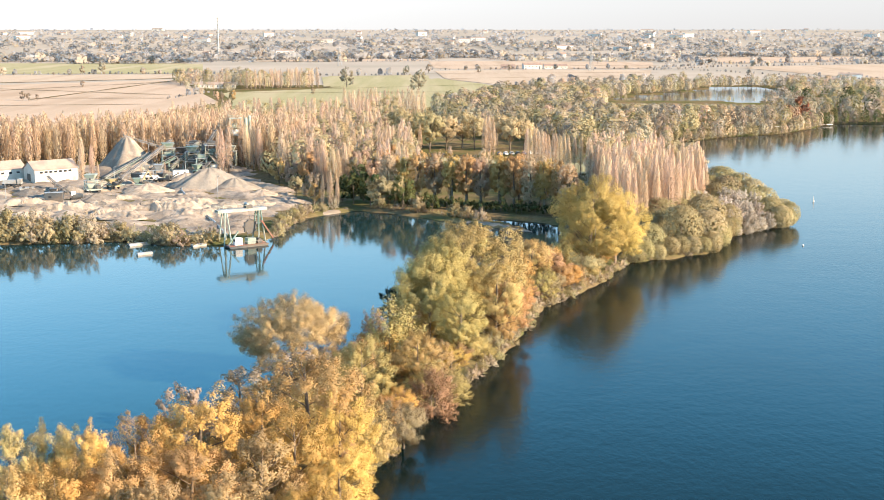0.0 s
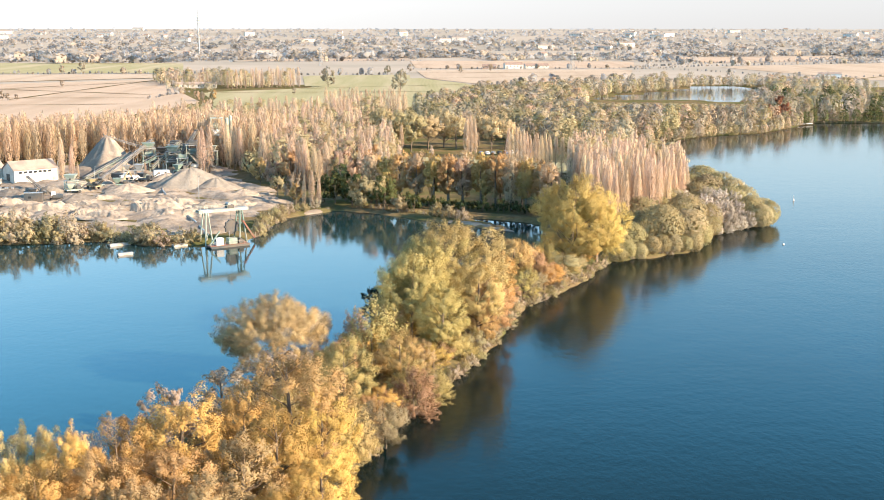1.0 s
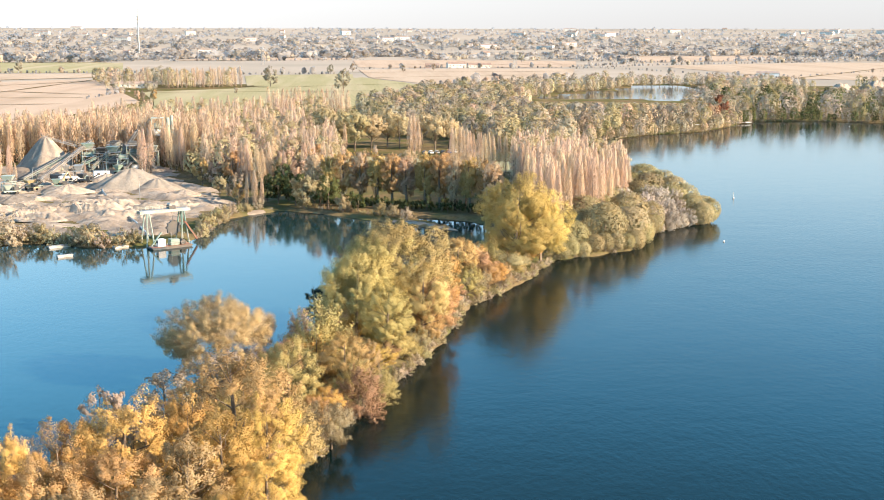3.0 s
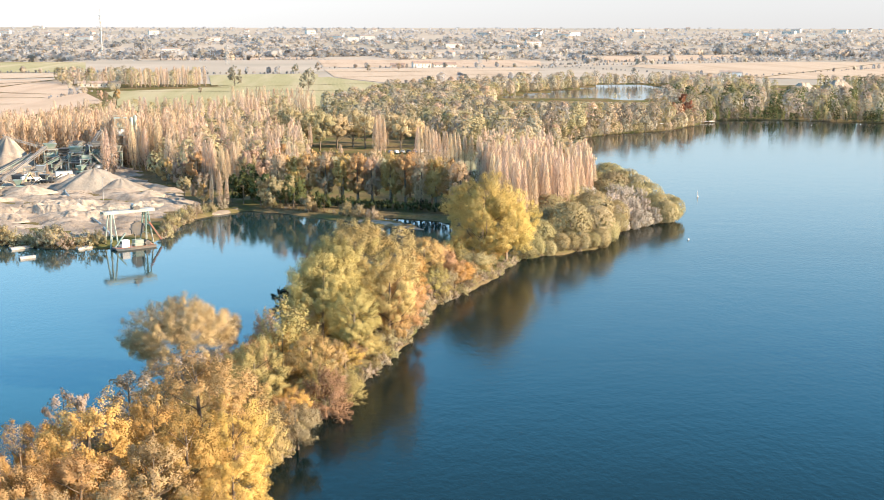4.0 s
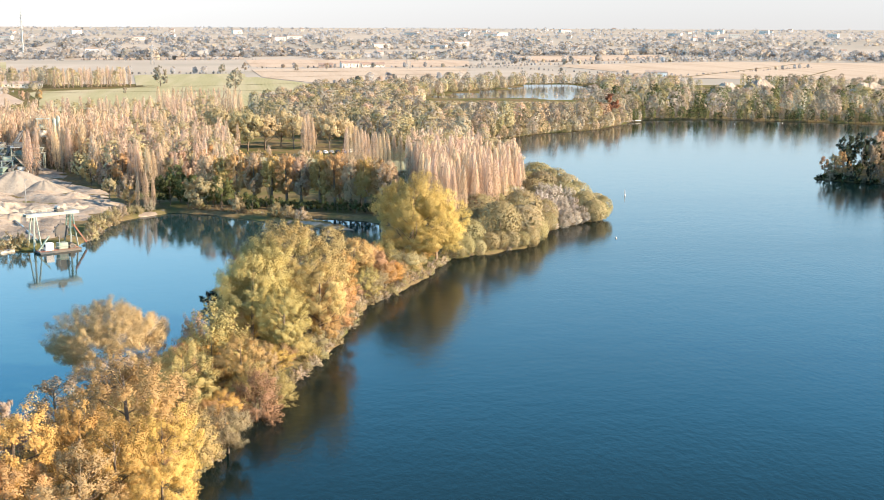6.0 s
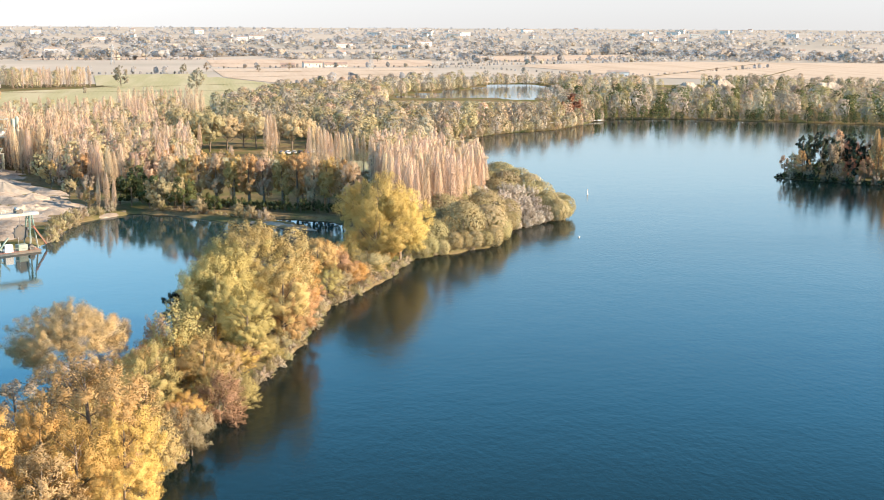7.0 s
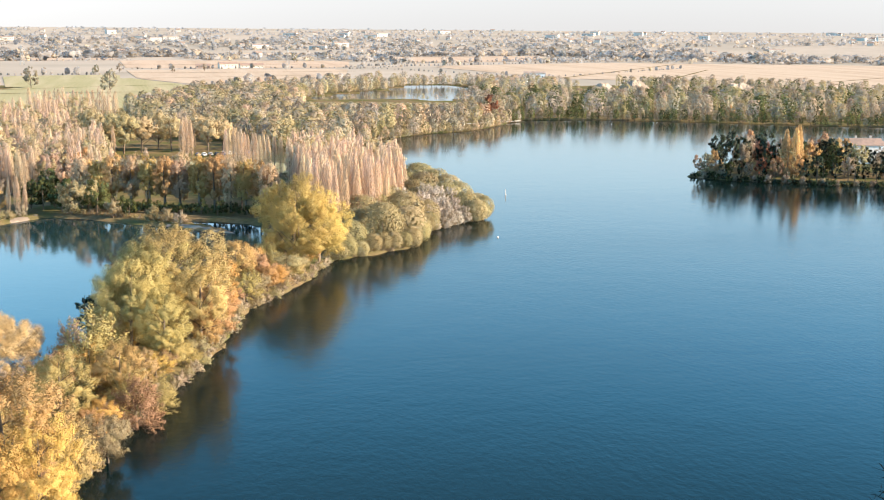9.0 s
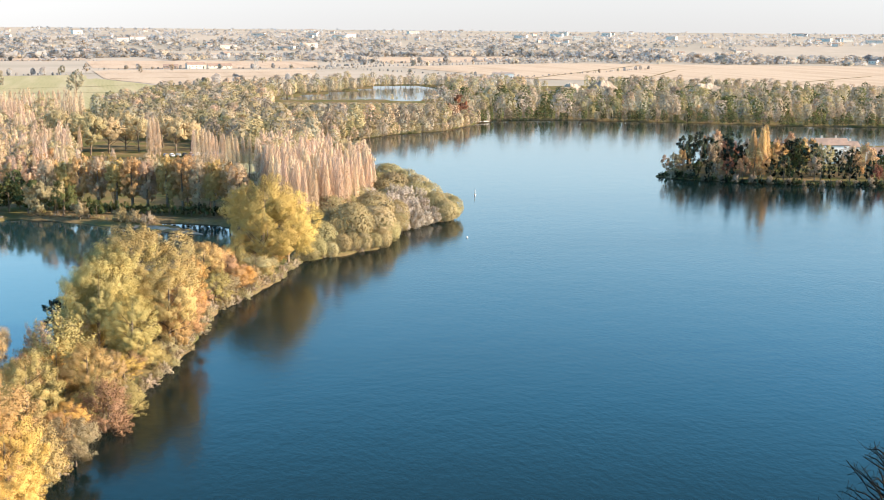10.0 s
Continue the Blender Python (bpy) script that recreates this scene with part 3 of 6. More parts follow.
FIELDS = [
    ("field_1", [(-489, 1231), (-300, 1378), (-225, 1110), (-176, 950), (-200, 810), (-225, 700), (-420, 690)], STUBBLE, "harvested tan stubble field with faint rows"),
    ("field_2", [(-640, 1500), (-318, 1535), (-298, 1425), (-513, 1275)], STUBBLE_PALE, "pale harvested field behind a ditch"),
    ("field_3", [(-900, 2011), (-400, 2011), (-312, 1566), (-680, 1546)], MEADOW, "green winter crop field"),
    ("field_4", [(-203, 1100), (-123, 1163), (-9, 1425), (51, 1255), (36, 1006), (-20, 870), (-150, 850), (-168, 960)], MEADOW, "green meadow with long tree shadows"),
    ("field_5", [(-148, 1475), (-17, 1510), (-14, 1300), (-118, 1196)], MEADOW, "green meadow strip beside a poplar grove"),
    ("field_6", [(-11, 1668), (298, 1705), (227, 1330), (67, 1240), (4, 1394)], STUBBLE_PALE, "pale bare field with scattered small trees"),
    ("field_7", [(-24, 2147), (366, 2090), (310, 1761), (-11, 1737)], STUBBLE, "bare tan field crossed by hedges"),
    ("field_8", [(159, 2900), (523, 2900), (406, 2581), (135, 2481)], STUBBLE_PALE, "distant pale field"),
    ("field_9", [(440, 1817), (792, 1997), (1317, 1809), (900, 1180), (735, 1007), (590, 1120), (600, 1290), (500, 1361)], STUBBLE_PALE, "wide pale stubble field with tractor tracks"),
    ("field_10", [(480, 2367), (855, 2489), (780, 2138), (482, 1992)], STUBBLE, "tan field behind a row of trees"),
    ("field_11", [(1600, 2850), (2400, 2700), (1674, 2150), (1373, 2159)], STUBBLE_PALE, "pale distant field beside a wood"),
    ("field_12", [(-305, 2230), (-30, 2290), (-26, 2160), (-330, 2100)], STUBBLE, "narrow tan field before the woods"),
    ("lawn_1", [(-12, 548), (22, 536), (62, 520), (64, 485), (30, 470), (5, 500), (-10, 520)], MEADOW, "mown park lawn between tree rows"),
]
for k, (name, outline, mat, label) in enumerate(FIELDS):
    flat_land(name, outline, 0.22 + 0.02 * k, mat, label)

# quarry yard
YARD = [(-260, 340), (-180, 336), (-120, 341), (-92, 344), (-76, 337), (-58, 341), (-54, 365), (-50, 385), (-42, 396), (-54, 436), (-68, 455), (-80, 505), (-100, 520),
        (-145, 518), (-180, 480), (-260, 470)]


# ---- kinds of trees ----
def broad(h, r, b, k, per, leaf, mat, bark=BARK, clump=0.30, **more):
    return lambda rng: broadleaf(rng, "", h, r, b, k, per, leaf, LEAF[mat], bark, clump, **more)


def column(h, r, k, per, leaf, mat, bark=BARK):
    return lambda rng: columnar(rng, h, r, k, per, leaf, LEAF[mat], bark)


def bushy(h, r, k, per, leaf, mat, bark=BARK, clump=0.34):
    return lambda rng: shrub(rng, h, r, k, per, leaf, LEAF[mat], bark, clump)


def domed(h, r, leaves, leaf, mat):
    return lambda rng: far_crown(rng, h, r, leaves, leaf, LEAF[mat], BARK, (0, 0, 0.15), 55, 0.16)


SP = {
    # the causeway, close to the camera
    "gold": Species("tree", "autumn tree with dense golden-yellow leaves on the causeway", "tree", "causeway trees", 13,
                    [broad(13, 4.9, 0.4, 130, 184, 0.153, "gold", clump=0.25), broad(13, 4.8, 0.6, 120, 197, 0.153, "gold", clump=0.27), broad(13, 5.0, 0.4, 140, 171, 0.153, "gold", clump=0.23), broad(13, 4.9, 0.4, 130, 176, 0.153, "amber", clump=0.24)]),
    "lemon": Species("tree", "autumn tree with yellow-green leaves on the causeway", "tree", "causeway trees", 13,
                     [broad(13, 4.5, 0.5, 120, 184, 0.153, "lemon", clump=0.25), broad(13, 4.6, 0.6, 130, 171, 0.153, "lemon", clump=0.24)]),
    "great": Species("tree", "tall full-crowned tree with yellow-green autumn leaves on the causeway", "tree", "causeway trees", 22,
                     [broad(22, 8.8, 0.4, 520, 92, 0.228, "lemon", clump=0.19), broad(22, 8.6, 0.4, 520, 84, 0.238, "palegold", clump=0.19)]),
    "amber": Species("tree", "autumn tree with thinning amber leaves", "tree", "causeway trees", 12,
                     [broad(12, 4.6, 0.4, 120, 171, 0.153, "amber", clump=0.25), broad(12, 4.5, 0.4, 120, 165, 0.153, "straw", clump=0.25)]),
    "filler": Species("tree", "smaller yellow and amber tree inside the causeway thicket", "tree", "causeway trees", 9,
                      [broad(9, 4.6, 0.2, 80, 113, 0.186, "gold", limbs=5), broad(9, 4.6, 0.2, 80, 113, 0.186, "lemon", limbs=5), broad(9, 4.6, 0.2, 80, 113, 0.186, "amber", limbs=5), broad(9, 4.6, 0.2, 80, 105, 0.186, "straw", limbs=7)]),
    "pale": Species("tree", "broad half-bare tree with pale yellow leaves and grey twigs", "tree", "causeway trees", 15,
                    [broad(15, 9.0, 0.6, 520, 159, 0.157, "straw", BARK_PALE, 0.155)]),
    "rust": Species("bush", "rust-brown leafy bush on the causeway", "bush", "causeway bushes", 9, [bushy(9, 4.0, 90, 84, 0.19, "rust"), broad(9, 3.8, 0.4, 90, 84, 0.19, "rust", limbs=6)]),
    "olive": Species("bush", "olive-green bush leaning over the water", "bush", "causeway bushes", 9, [bushy(9, 4.0, 90, 84, 0.19, "lemon"), broad(9, 4.0, 0.3, 90, 84, 0.19, "olive", limbs=6)]),
    "brown": Species("tree", "brown half-bare tree at the water's edge", "tree", "causeway trees", 12, [broad(12, 3.2, 0.6, 60, 60, 0.30, "brown")]),
    "green": Species("tree", "dark green conifer among the autumn trees", "tree", "causeway trees", 13, [broad(13, 2.6, 1.0, 50, 70, 0.30, "pine")]),
    # middle distance
    "poplar": Species("poplar_tree", "slender poplar with pinkish-tan autumn leaves", "poplar", "poplar plantation", 20,
                      [column(20, 1.8, 46, 34, 0.22, "blush"), column(20, 2.0, 46, 34, 0.22, "tan"), column(20, 1.7, 44, 34, 0.22, "tan"), column(20, 1.9, 46, 34, 0.22, "blush")]),
    "honey": Species("poplar_tree", "slender poplar with honey-coloured autumn leaves", "poplar", "poplar belt", 20,
                     [column(20, 2.2, 44, 36, 0.25, "honey"), column(20, 2.3, 44, 36, 0.25, "tan"), column(20, 2.1, 44, 36, 0.25, "honey")]),
    "midgold": Species("tree", "yellow-leaved broad park tree with a visible trunk", "tree", "park trees", 17, [broad(17, 7, 3.5, 80, 44, 0.6, "park"), broad(17, 6.8, 3.0, 80, 44, 0.6, "park")]),
    "midamber": Species("tree", "amber-brown broad woodland tree", "tree", "woodland trees", 14, [broad(14, 5.0, 1.0, 50, 40, 0.62, "amber"), broad(14, 4.6, 0.8, 50, 40, 0.62, "tan"), broad(14, 4.8, 1.0, 50, 40, 0.62, "brown"), broad(14, 4.8, 1.0, 50, 40, 0.62, "olive")]),
    "row": Species("tree", "golden-tan leafed tree in the row behind the inlet", "tree", "inlet row", 15, [broad(15, 3.3, 0.8, 110, 36, 0.36, "honey", clump=0.36, limbs=6), broad(15, 3.1, 1.0, 110, 36, 0.36, "palegold", clump=0.36, limbs=6), broad(15, 3.2, 0.8, 110, 36, 0.36, "amber", clump=0.36, limbs=6)]),
    "willow": Species("tree", "grey-green willow beside the inlet", "tree", "shore willows", 11, [broad(11, 5.2, 0.5, 60, 50, 0.5, "olive"), broad(11, 5.0, 0.5, 60, 50, 0.5, "green")]),
    "midgreen": Species("tree", "dark green tree standing in shade", "tree", "woodland trees", 10, [broad(10, 4.6, 0.6, 46, 40, 0.6, "green")]),
    "mound": Species("bush", "rounded olive bush on the promontory shore", "bush", "promontory bushes", 9, [domed(9, 5.2, 2000, 0.44, "moss"), domed(9, 5.0, 2000, 0.44, "moss"), domed(9, 5.0, 2000, 0.44, "olive")]),
    "ghost": Species("bush", "pale grey leafless bush on the promontory shore", "bush", "promontory bushes", 9, [bushy(9, 4.2, 66, 40, 0.36, "pallid", BARK_PALE, clump=0.26)]),
    "quarrybush": Species("bush", "olive-brown shore bush below the quarry", "bush", "quarry shore bushes", 6, [bushy(6, 4.2, 60, 40, 0.36, "olive", clump=0.3), bushy(6, 4.0, 60, 40, 0.36, "moss", clump=0.3), bushy(6, 4.0, 60, 40, 0.36, "olive", clump=0.3), bushy(6, 4.0, 60, 40, 0.36, "reed", clump=0.3)]),
    "farred": Species("tree", "deep red autumn tree by the water", "tree", "far shore trees", 15, [broad(15, 5.0, 0.6, 36, 24, 1.0, "red"), broad(15, 5.0, 0.6, 36, 24, 1.0, "rust")]),
    "lone": Species("tree", "lone grey-green field tree with a round crown", "tree", "field trees", 16, [broad(16, 6.0, 1.6, 70, 26, 0.8, "oak", clump=0.24), broad(16, 5.0, 0.6, 50, 26, 0.9, "brown")]),
    "isle": Species("tree", "autumn tree on the wooded island shore", "tree", "island trees", 14,
                    [broad(14, 4.6, 1.0, 66, 32, 0.5, "rust", limbs=3), broad(14, 4.8, 1.0, 66, 32, 0.5, "olive", limbs=3), broad(14, 4.6, 1.0, 66, 32, 0.5, "amber", limbs=3), broad(14, 4.2, 1.0, 66, 32, 0.5, "green", limbs=3), broad(14, 4.2, 0.6, 66, 32, 0.5, "pine", limbs=3), broad(14, 4.6, 1.0, 66, 32, 0.5, "brown", limbs=3), broad(14, 4.6, 1.0, 66, 32, 0.5, "red", limbs=3)]),
    "islepoplar": Species("poplar_tree", "bright golden poplar on the wooded island", "poplar", "island poplars", 20, [column(20, 2.4, 44, 36, 0.28, "amber"), column(20, 2.2, 44, 36, 0.28, "amber")]),
    # dark leaf colours stand for the shade at the island's foot
    "islebush": Species("bush", "dark evergreen bush at the island's edge", "bush", "island bushes", 4, [bushy(4, 3.0, 22, 20, 0.6, "pine"), bushy(4, 3.0, 22, 20, 0.6, "green"), bushy(4, 2.6, 22, 20, 0.6, "brown")]),
    "islepine": Species("tree", "dark green conifer on the wooded island", "tree", "island trees", 13, [broad(13, 3.4, 1.0, 44, 40, 0.55, "pine")]),
}
far_broad = lambda leaf, r=5.8, n=230: lambda rng: far_crown(rng, 16, r, n, 1.15, LEAF[leaf], BARK)
STANDS = {
    "scrub": Stand("bank_scrub", "brown and olive low scrub along the banks", "scrub", 4,
                   [bushy(4, 3.0, 24, 26, 0.32, "brown"), bushy(4, 2.8, 22, 26, 0.32, "moss"), bushy(4, 3.0, 24, 26, 0.32, "olive"), bushy(4, 2.8, 22, 26, 0.32, "reed")]),
    "belt": Stand("poplar_belt", "dense belt of honey-coloured poplars behind the quarry", "poplars", 20,
                  [column(20, 2.2, 28, 16, 0.38, "honey"), column(20, 2.3, 28, 16, 0.38, "tan"), column(20, 2.1, 28, 16, 0.38, "honey")]),
    "blush": Stand("poplar_wood", "pinkish-tan poplar wood with broad trees between", "poplars", 20,
                   [column(20, 2.1, 28, 16, 0.38, "blush"), column(20, 2.2, 28, 16, 0.38, "tan"), column(20, 2.0, 28, 16, 0.38, "blush"), lambda rng: far_crown(rng, 20, 5.0, 260, 1.0, LEAF["park"], BARK)]),
    "wood": Stand("woodland", "mixed tan and olive autumn woodland behind the lake", "woodland", 16,
                  [far_broad("olive"), far_broad("oak"), far_broad("reed"), far_broad("grey"), far_broad("park"), far_broad("moss"), far_broad("tan"), far_broad("oak"), far_broad("brown"), far_broad("olive")]),
    # green and moss crowns mixed in: the wood's shaded side put into leaf colour
    "shore": Stand("far_shore_woodland", "grey-brown half-bare woodland along the far shore", "woodland", 16,
                   [far_broad("oak"), far_broad("brown"), far_broad("grey"), far_broad("green", 5.0), far_broad("moss"), far_broad("oak"), far_broad("green"), far_broad("brown"), far_broad("moss")]),
}


def plant(kind, x, y, height, radius=None, label=""):
    z = float(ground_height(x, y)) - 0.1
    if kind == "wood" and 680 < y < 1010 and 0.135 < x / y < 0.30:
        height = min(height, EYE - 0.0625 * math.hypot(x, y))
        if height < 3:
            return None
    if kind in STANDS:
        return STANDS[kind].put(x, y, max(z, -0.2), height, 1.35 if kind in ("plain", "rim") else 1.0)
    sp = SP[kind]
    w = 1.0
    if radius:
        w = radius / {"gold": 4.8, "lemon": 4.5, "amber": 4.5, "pale": 9.0, "rust": 4.0, "olive": 4.0, "brown": 3.2, "green": 2.6, "filler": 4.6, "great": 8.6, "mound": 5.2}.get(kind, 4.8) * sp.nominal / height
    return sp.put(x, y, max(z, -0.2), height, w, label=label)


# the causeway: place, height, crown radius
for kind, rows in {
    "gold": [(-41.3, 131.1, 13, 3.6), (-35.9, 133.1, 13, 4.6), (-29.9, 137.8, 15, 6.0), (-17.4, 151.1, 16, 7.2), (-13.2, 145.5, 13, 4.8), (-17.7, 135.5, 13, 4.9),
             (-12.2, 133.2, 11, 4.4), (-35.6, 124.2, 12, 4.6), (-42.3, 122.1, 12, 4.8), (-14, 124, 10, 4.4), (-23.3, 145.5, 13, 4.4), (-45.6, 119, 12, 4.8)],
    "lemon": [(-49.9, 131.5, 13, 4.0), (-45.4, 132.9, 13, 4.0), (-12.3, 174, 12, 4.8), (10.2, 219.5, 15, 5.4), (3, 208, 13, 5)],
    "amber": [(20.2, 269, 11, 4.8), (-21.5, 129.5, 12, 5.2), (-28.9, 127.7, 12, 5.2), (-23, 120, 11, 4.8), (12.7, 225, 10, 4.3), (-31, 118.5, 11, 4.6), (-4, 190, 9, 4.2)],
    "great": [(5, 228, 22.5, 9.5), (36.8, 292.6, 22.5, 8.8), (-2.5, 217, 18.5, 6.4), (44, 296, 18.5, 6.9), (0.5, 223, 20.5, 7.0)],
    "pale": [(-25.7, 197.1, 15, 9.2)],
    "rust": [(-12.1, 200.7, 12, 3.6), (26.3, 271, 8, 4.2), (-1.7, 179, 9, 4.2), (14, 244, 7, 3.6), (-20, 176, 8, 3.6)],
    "olive": [(-8.9, 195.5, 14, 6.4), (33.5, 276, 7, 4), (-10, 157.5, 10, 3.8), (-5.6, 164, 8, 3.5), (1.5, 186, 6, 3.4), (22, 256, 6, 3.5), (30, 285, 7, 4)],
    "brown": [(-34.2, 148, 14, 3.0), (-28.7, 165, 11, 4.2), (-24, 182, 9, 4)],
    "green": [(-7.6, 217.7, 13, 2.4), (-10, 226, 11, 2.4)],
}.items():
    for x, y, h, r in rows:
        plant(kind, x, y, h * (1.14 if kind in ("gold", "lemon", "amber") else 1.05), r * 1.16)


def along(points, step, jitter, rng):
    """Places along a line of points."""
    pts = [Vector(p) for p in points]
    out = []
    for a, b in zip(pts, pts[1:]):
        n = max(1, round((b - a).length / step))
        for k in range(n):
            p = a.lerp(b, (k + 0.5) / n)
            out.append((p.x + rng.uniform(-jitter, jitter), p.y + rng.uniform(-jitter, jitter)))
    return out


def scatter(outline, spacing, rng, keep=lambda x, y: True, jitter=0.42):
    """Jittered places inside an outline, on dry land."""
    p = np.array(outline, float)
    xs, ys = np.arange(p[:, 0].min(), p[:, 0].max(), spacing), np.arange(p[:, 1].min(), p[:, 1].max(), spacing)
    gx, gy = [a.ravel() for a in np.meshgrid(xs, ys)]
    j = rng.uniform(-jitter, jitter, (2, len(gx))) * spacing
    gx, gy = gx + j[0], gy + j[1]
    ok = (inside_distance(outline, gx, gy) > 0) & (lake_depth(gx, gy) < -1.5)
    return [(float(a), float(b)) for a, b, o in zip(gx, gy, ok) if o and keep(a, b)]


rng = np.random.default_rng(7)
# bushes that lean over the causeway's water
for k, (x, y) in enumerate(along([(-15, 137), (-10, 153), (-5, 172), (1, 188), (7, 203), (15, 220), (18, 240), (25, 256), (36, 274), (44, 296)], 4.4, 0.7, rng)):
    plant(("olive", "amber", "gold", "rust", "lemon", "olive")[k % 6], x - 3.3, y + 0.8, rng.uniform(4.0, 7.5), rng.uniform(2.6, 3.6))
# inner trees that close the gaps
for k, (x, y) in enumerate(along([(-40, 140), (-24, 154), (-18, 168), (-16, 186), (-8, 206), (4, 240), (14, 258), (24, 278), (33, 300)], 6.0, 1.5, rng)):
    plant("filler", x, y, rng.uniform(7, 10.5), rng.uniform(3.4, 4.6))
# low scrub along the causeway's banks
for x, y in along([(-13, 143), (-8, 160), (-4, 174), (4, 196), (10, 209), (17, 232), (21, 250), (31, 265), (41, 284), (48, 302)], 2.2, 0.5, rng):
    plant("scrub", x - 0.5, y + 0.2, rng.uniform(1.6, 3.0))
for x, y in along([(-36, 163), (-28, 186), (-20, 206), (-6, 232), (6, 256), (16, 276)], 4.5, 1.0, rng):
    plant("scrub", x + 2.0, y, rng.uniform(2.5, 5.0))
# promontory shore
for kind, rows in {"mound": [(55, 312, 8), (65.7, 321, 11), (74, 326, 9.5), (60, 326, 9), (84, 346, 8), (103, 358, 7), (101, 362, 8), (51, 308, 7), (92, 376, 9), (97, 372, 9.5), (100, 398, 11), (102, 390, 10), (96, 404, 12), (103, 378, 9), (94, 390, 11), (98, 418, 11), (90, 400, 10), (86, 392, 10)],
                   "ghost": [(88, 352, 8.5), (92, 355.5, 9), (96, 358.5, 8), (85, 357, 11), (91, 362, 11.5), (96, 365, 10.5), (84, 349, 8), (88, 366, 12), (80, 366, 11), (93, 369, 11)]}.items():
    for x, y, h in rows:
        plant(kind, x, y, h)
for x, y in along([(47, 303), (58, 309), (71, 317), (82, 340), (96, 355), (106, 362), (104, 373), (96, 388)], 4.2, 0.6, rng):
    plant("ghost" if 84 < x < 99 and y < 365 else "mound", x + 0.9, y - 0.9, rng.uniform(4.0, 7.0))
for x, y in along([(46, 302), (58, 308), (71, 316), (82, 340), (96, 355), (107, 362)], 2.4, 0.4, rng):
    plant("scrub", x, y - 0.4, rng.uniform(1.4, 2.6))
for x, y in scatter([(52, 318), (66, 326), (78, 346), (86, 362), (94, 372), (88, 400), (80, 420), (76, 380), (62, 344)], 6.5, rng):
    plant("mound" if rng.uniform() < 0.7 or x < 78 else "ghost", x, y, rng.uniform(7, 11))
# promontory plantation
PROMONTORY = [(49, 333), (57, 333), (68, 345), (79, 366), (87, 388), (92, 420), (90, 470), (74, 480), (54, 440), (50, 400), (49, 372)]
for x, y in scatter(PROMONTORY, 4.2, rng, jitter=0.25):
    plant("poplar" if y < 415 else "blush", x, y, rng.uniform(17.5, 22.5) - 2 * (x > 70))
# row in front of the inlet
for x, y in along([(-20, 404), (0, 396), (16, 390), (36, 380), (42, 372)], 5.4, 0.6, rng):
    plant("row", x, y, rng.uniform(18.5, 20.5))
for x, y in along([(-16, 410), (0, 403), (16, 397), (36, 388)], 6.5, 0.8, rng):
    plant("row" if rng.uniform() < 0.8 else "poplar", x, y, rng.uniform(18.5, 20.5))
for x, y in along([(-14, 396), (0, 389), (16, 383), (36, 373)], 2.4, 0.8, rng):
    plant("midgreen", x, y, rng.uniform(3, 5.0))
for x, y, h in [(-20.8, 390, 12), (-13, 388, 11), (-8, 381, 7), (-24, 396, 11), (-16, 398, 12), (-3, 381, 6)]:
    plant("willow", x, y, h)
for x, y, h in [(-30, 400, 10), (-34, 404, 9), (-27, 406, 12)]:
    plant("midgreen", x, y, h)
for x, y, h in [(-62, 450, 11), (-57, 446, 10), (-45, 404, 11), (-52, 420, 8), (-43, 396, 8)]:
    plant("midamber", x, y, h)
# poplars round the yard
for x, y, h in [(-37, 391, 13), (-40, 393, 11), (-35, 394, 10), (-90, 484, 19), (-88, 488, 20), (-92, 488, 18), (-79, 496, 19), (-76, 494, 19), (-82, 500, 20), (-141, 463, 15), (-138, 466, 13), (-143, 470, 16), (-136, 462, 9), (-134, 461, 8), (-139, 470, 14), (-108, 461, 8)]:
    plant("poplar", x, y, h)
for x, y in scatter([(-215, 490), (-150, 520), (-104, 522), (-72, 500), (-60, 520), (-66, 570), (-110, 600), (-170, 560), (-225, 540)], 4.2, rng):
    plant("honey" if y < 503 else "belt", x, y, rng.uniform(17, 22))
for x, y in scatter([(-70, 470), (-56, 450), (-40, 430), (-16, 425), (-10, 480), (-16, 560), (-40, 640), (-90, 640), (-64, 560)], 5.4, rng):
    r = rng.uniform()
    near = y < 470
    if r < 0.62:
        plant("poplar" if y < 445 else "blush", x, y, rng.uniform(15, 20))
    else:
        plant("midamber" if near else "wood", x, y, rng.uniform(11, 15))
for x, y in along([(-64, 770), (-50, 776), (-30, 778), (-11, 780)], 3.0, 0.5, rng):
    plant("belt", x, y, rng.uniform(19, 22))
for x, y in scatter([(-150, 640), (-60, 690), (-12, 720), (-10, 760), (-70, 765), (-160, 700)], 9, rng):
    plant("blush", x, y, rng.uniform(15, 19))
# park trees
for x, y, h in [(-6, 573, 20), (2, 580, 20), (10, 590, 20), (16, 583, 19), (33, 577, 17), (40, 582, 17), (56, 639, 17), (64, 632, 17), (-12, 590, 19), (28, 600, 18), (-22, 590, 20), (-17, 581, 19), (-20, 602, 20), (-10, 598, 20)]:
    plant("midgold", x, y, h)
for x, y, h in [(-10.5, 565, 14), (19.5, 549, 19), (21.8, 550, 19), (24, 549, 18), (22, 553, 20)]:
    plant("poplar", x, y, h)
for x, y in along([(36, 513), (51.5, 476), (62, 470)], 3.4, 0.3, rng):
    plant("poplar", x, y, rng.uniform(15, 18))
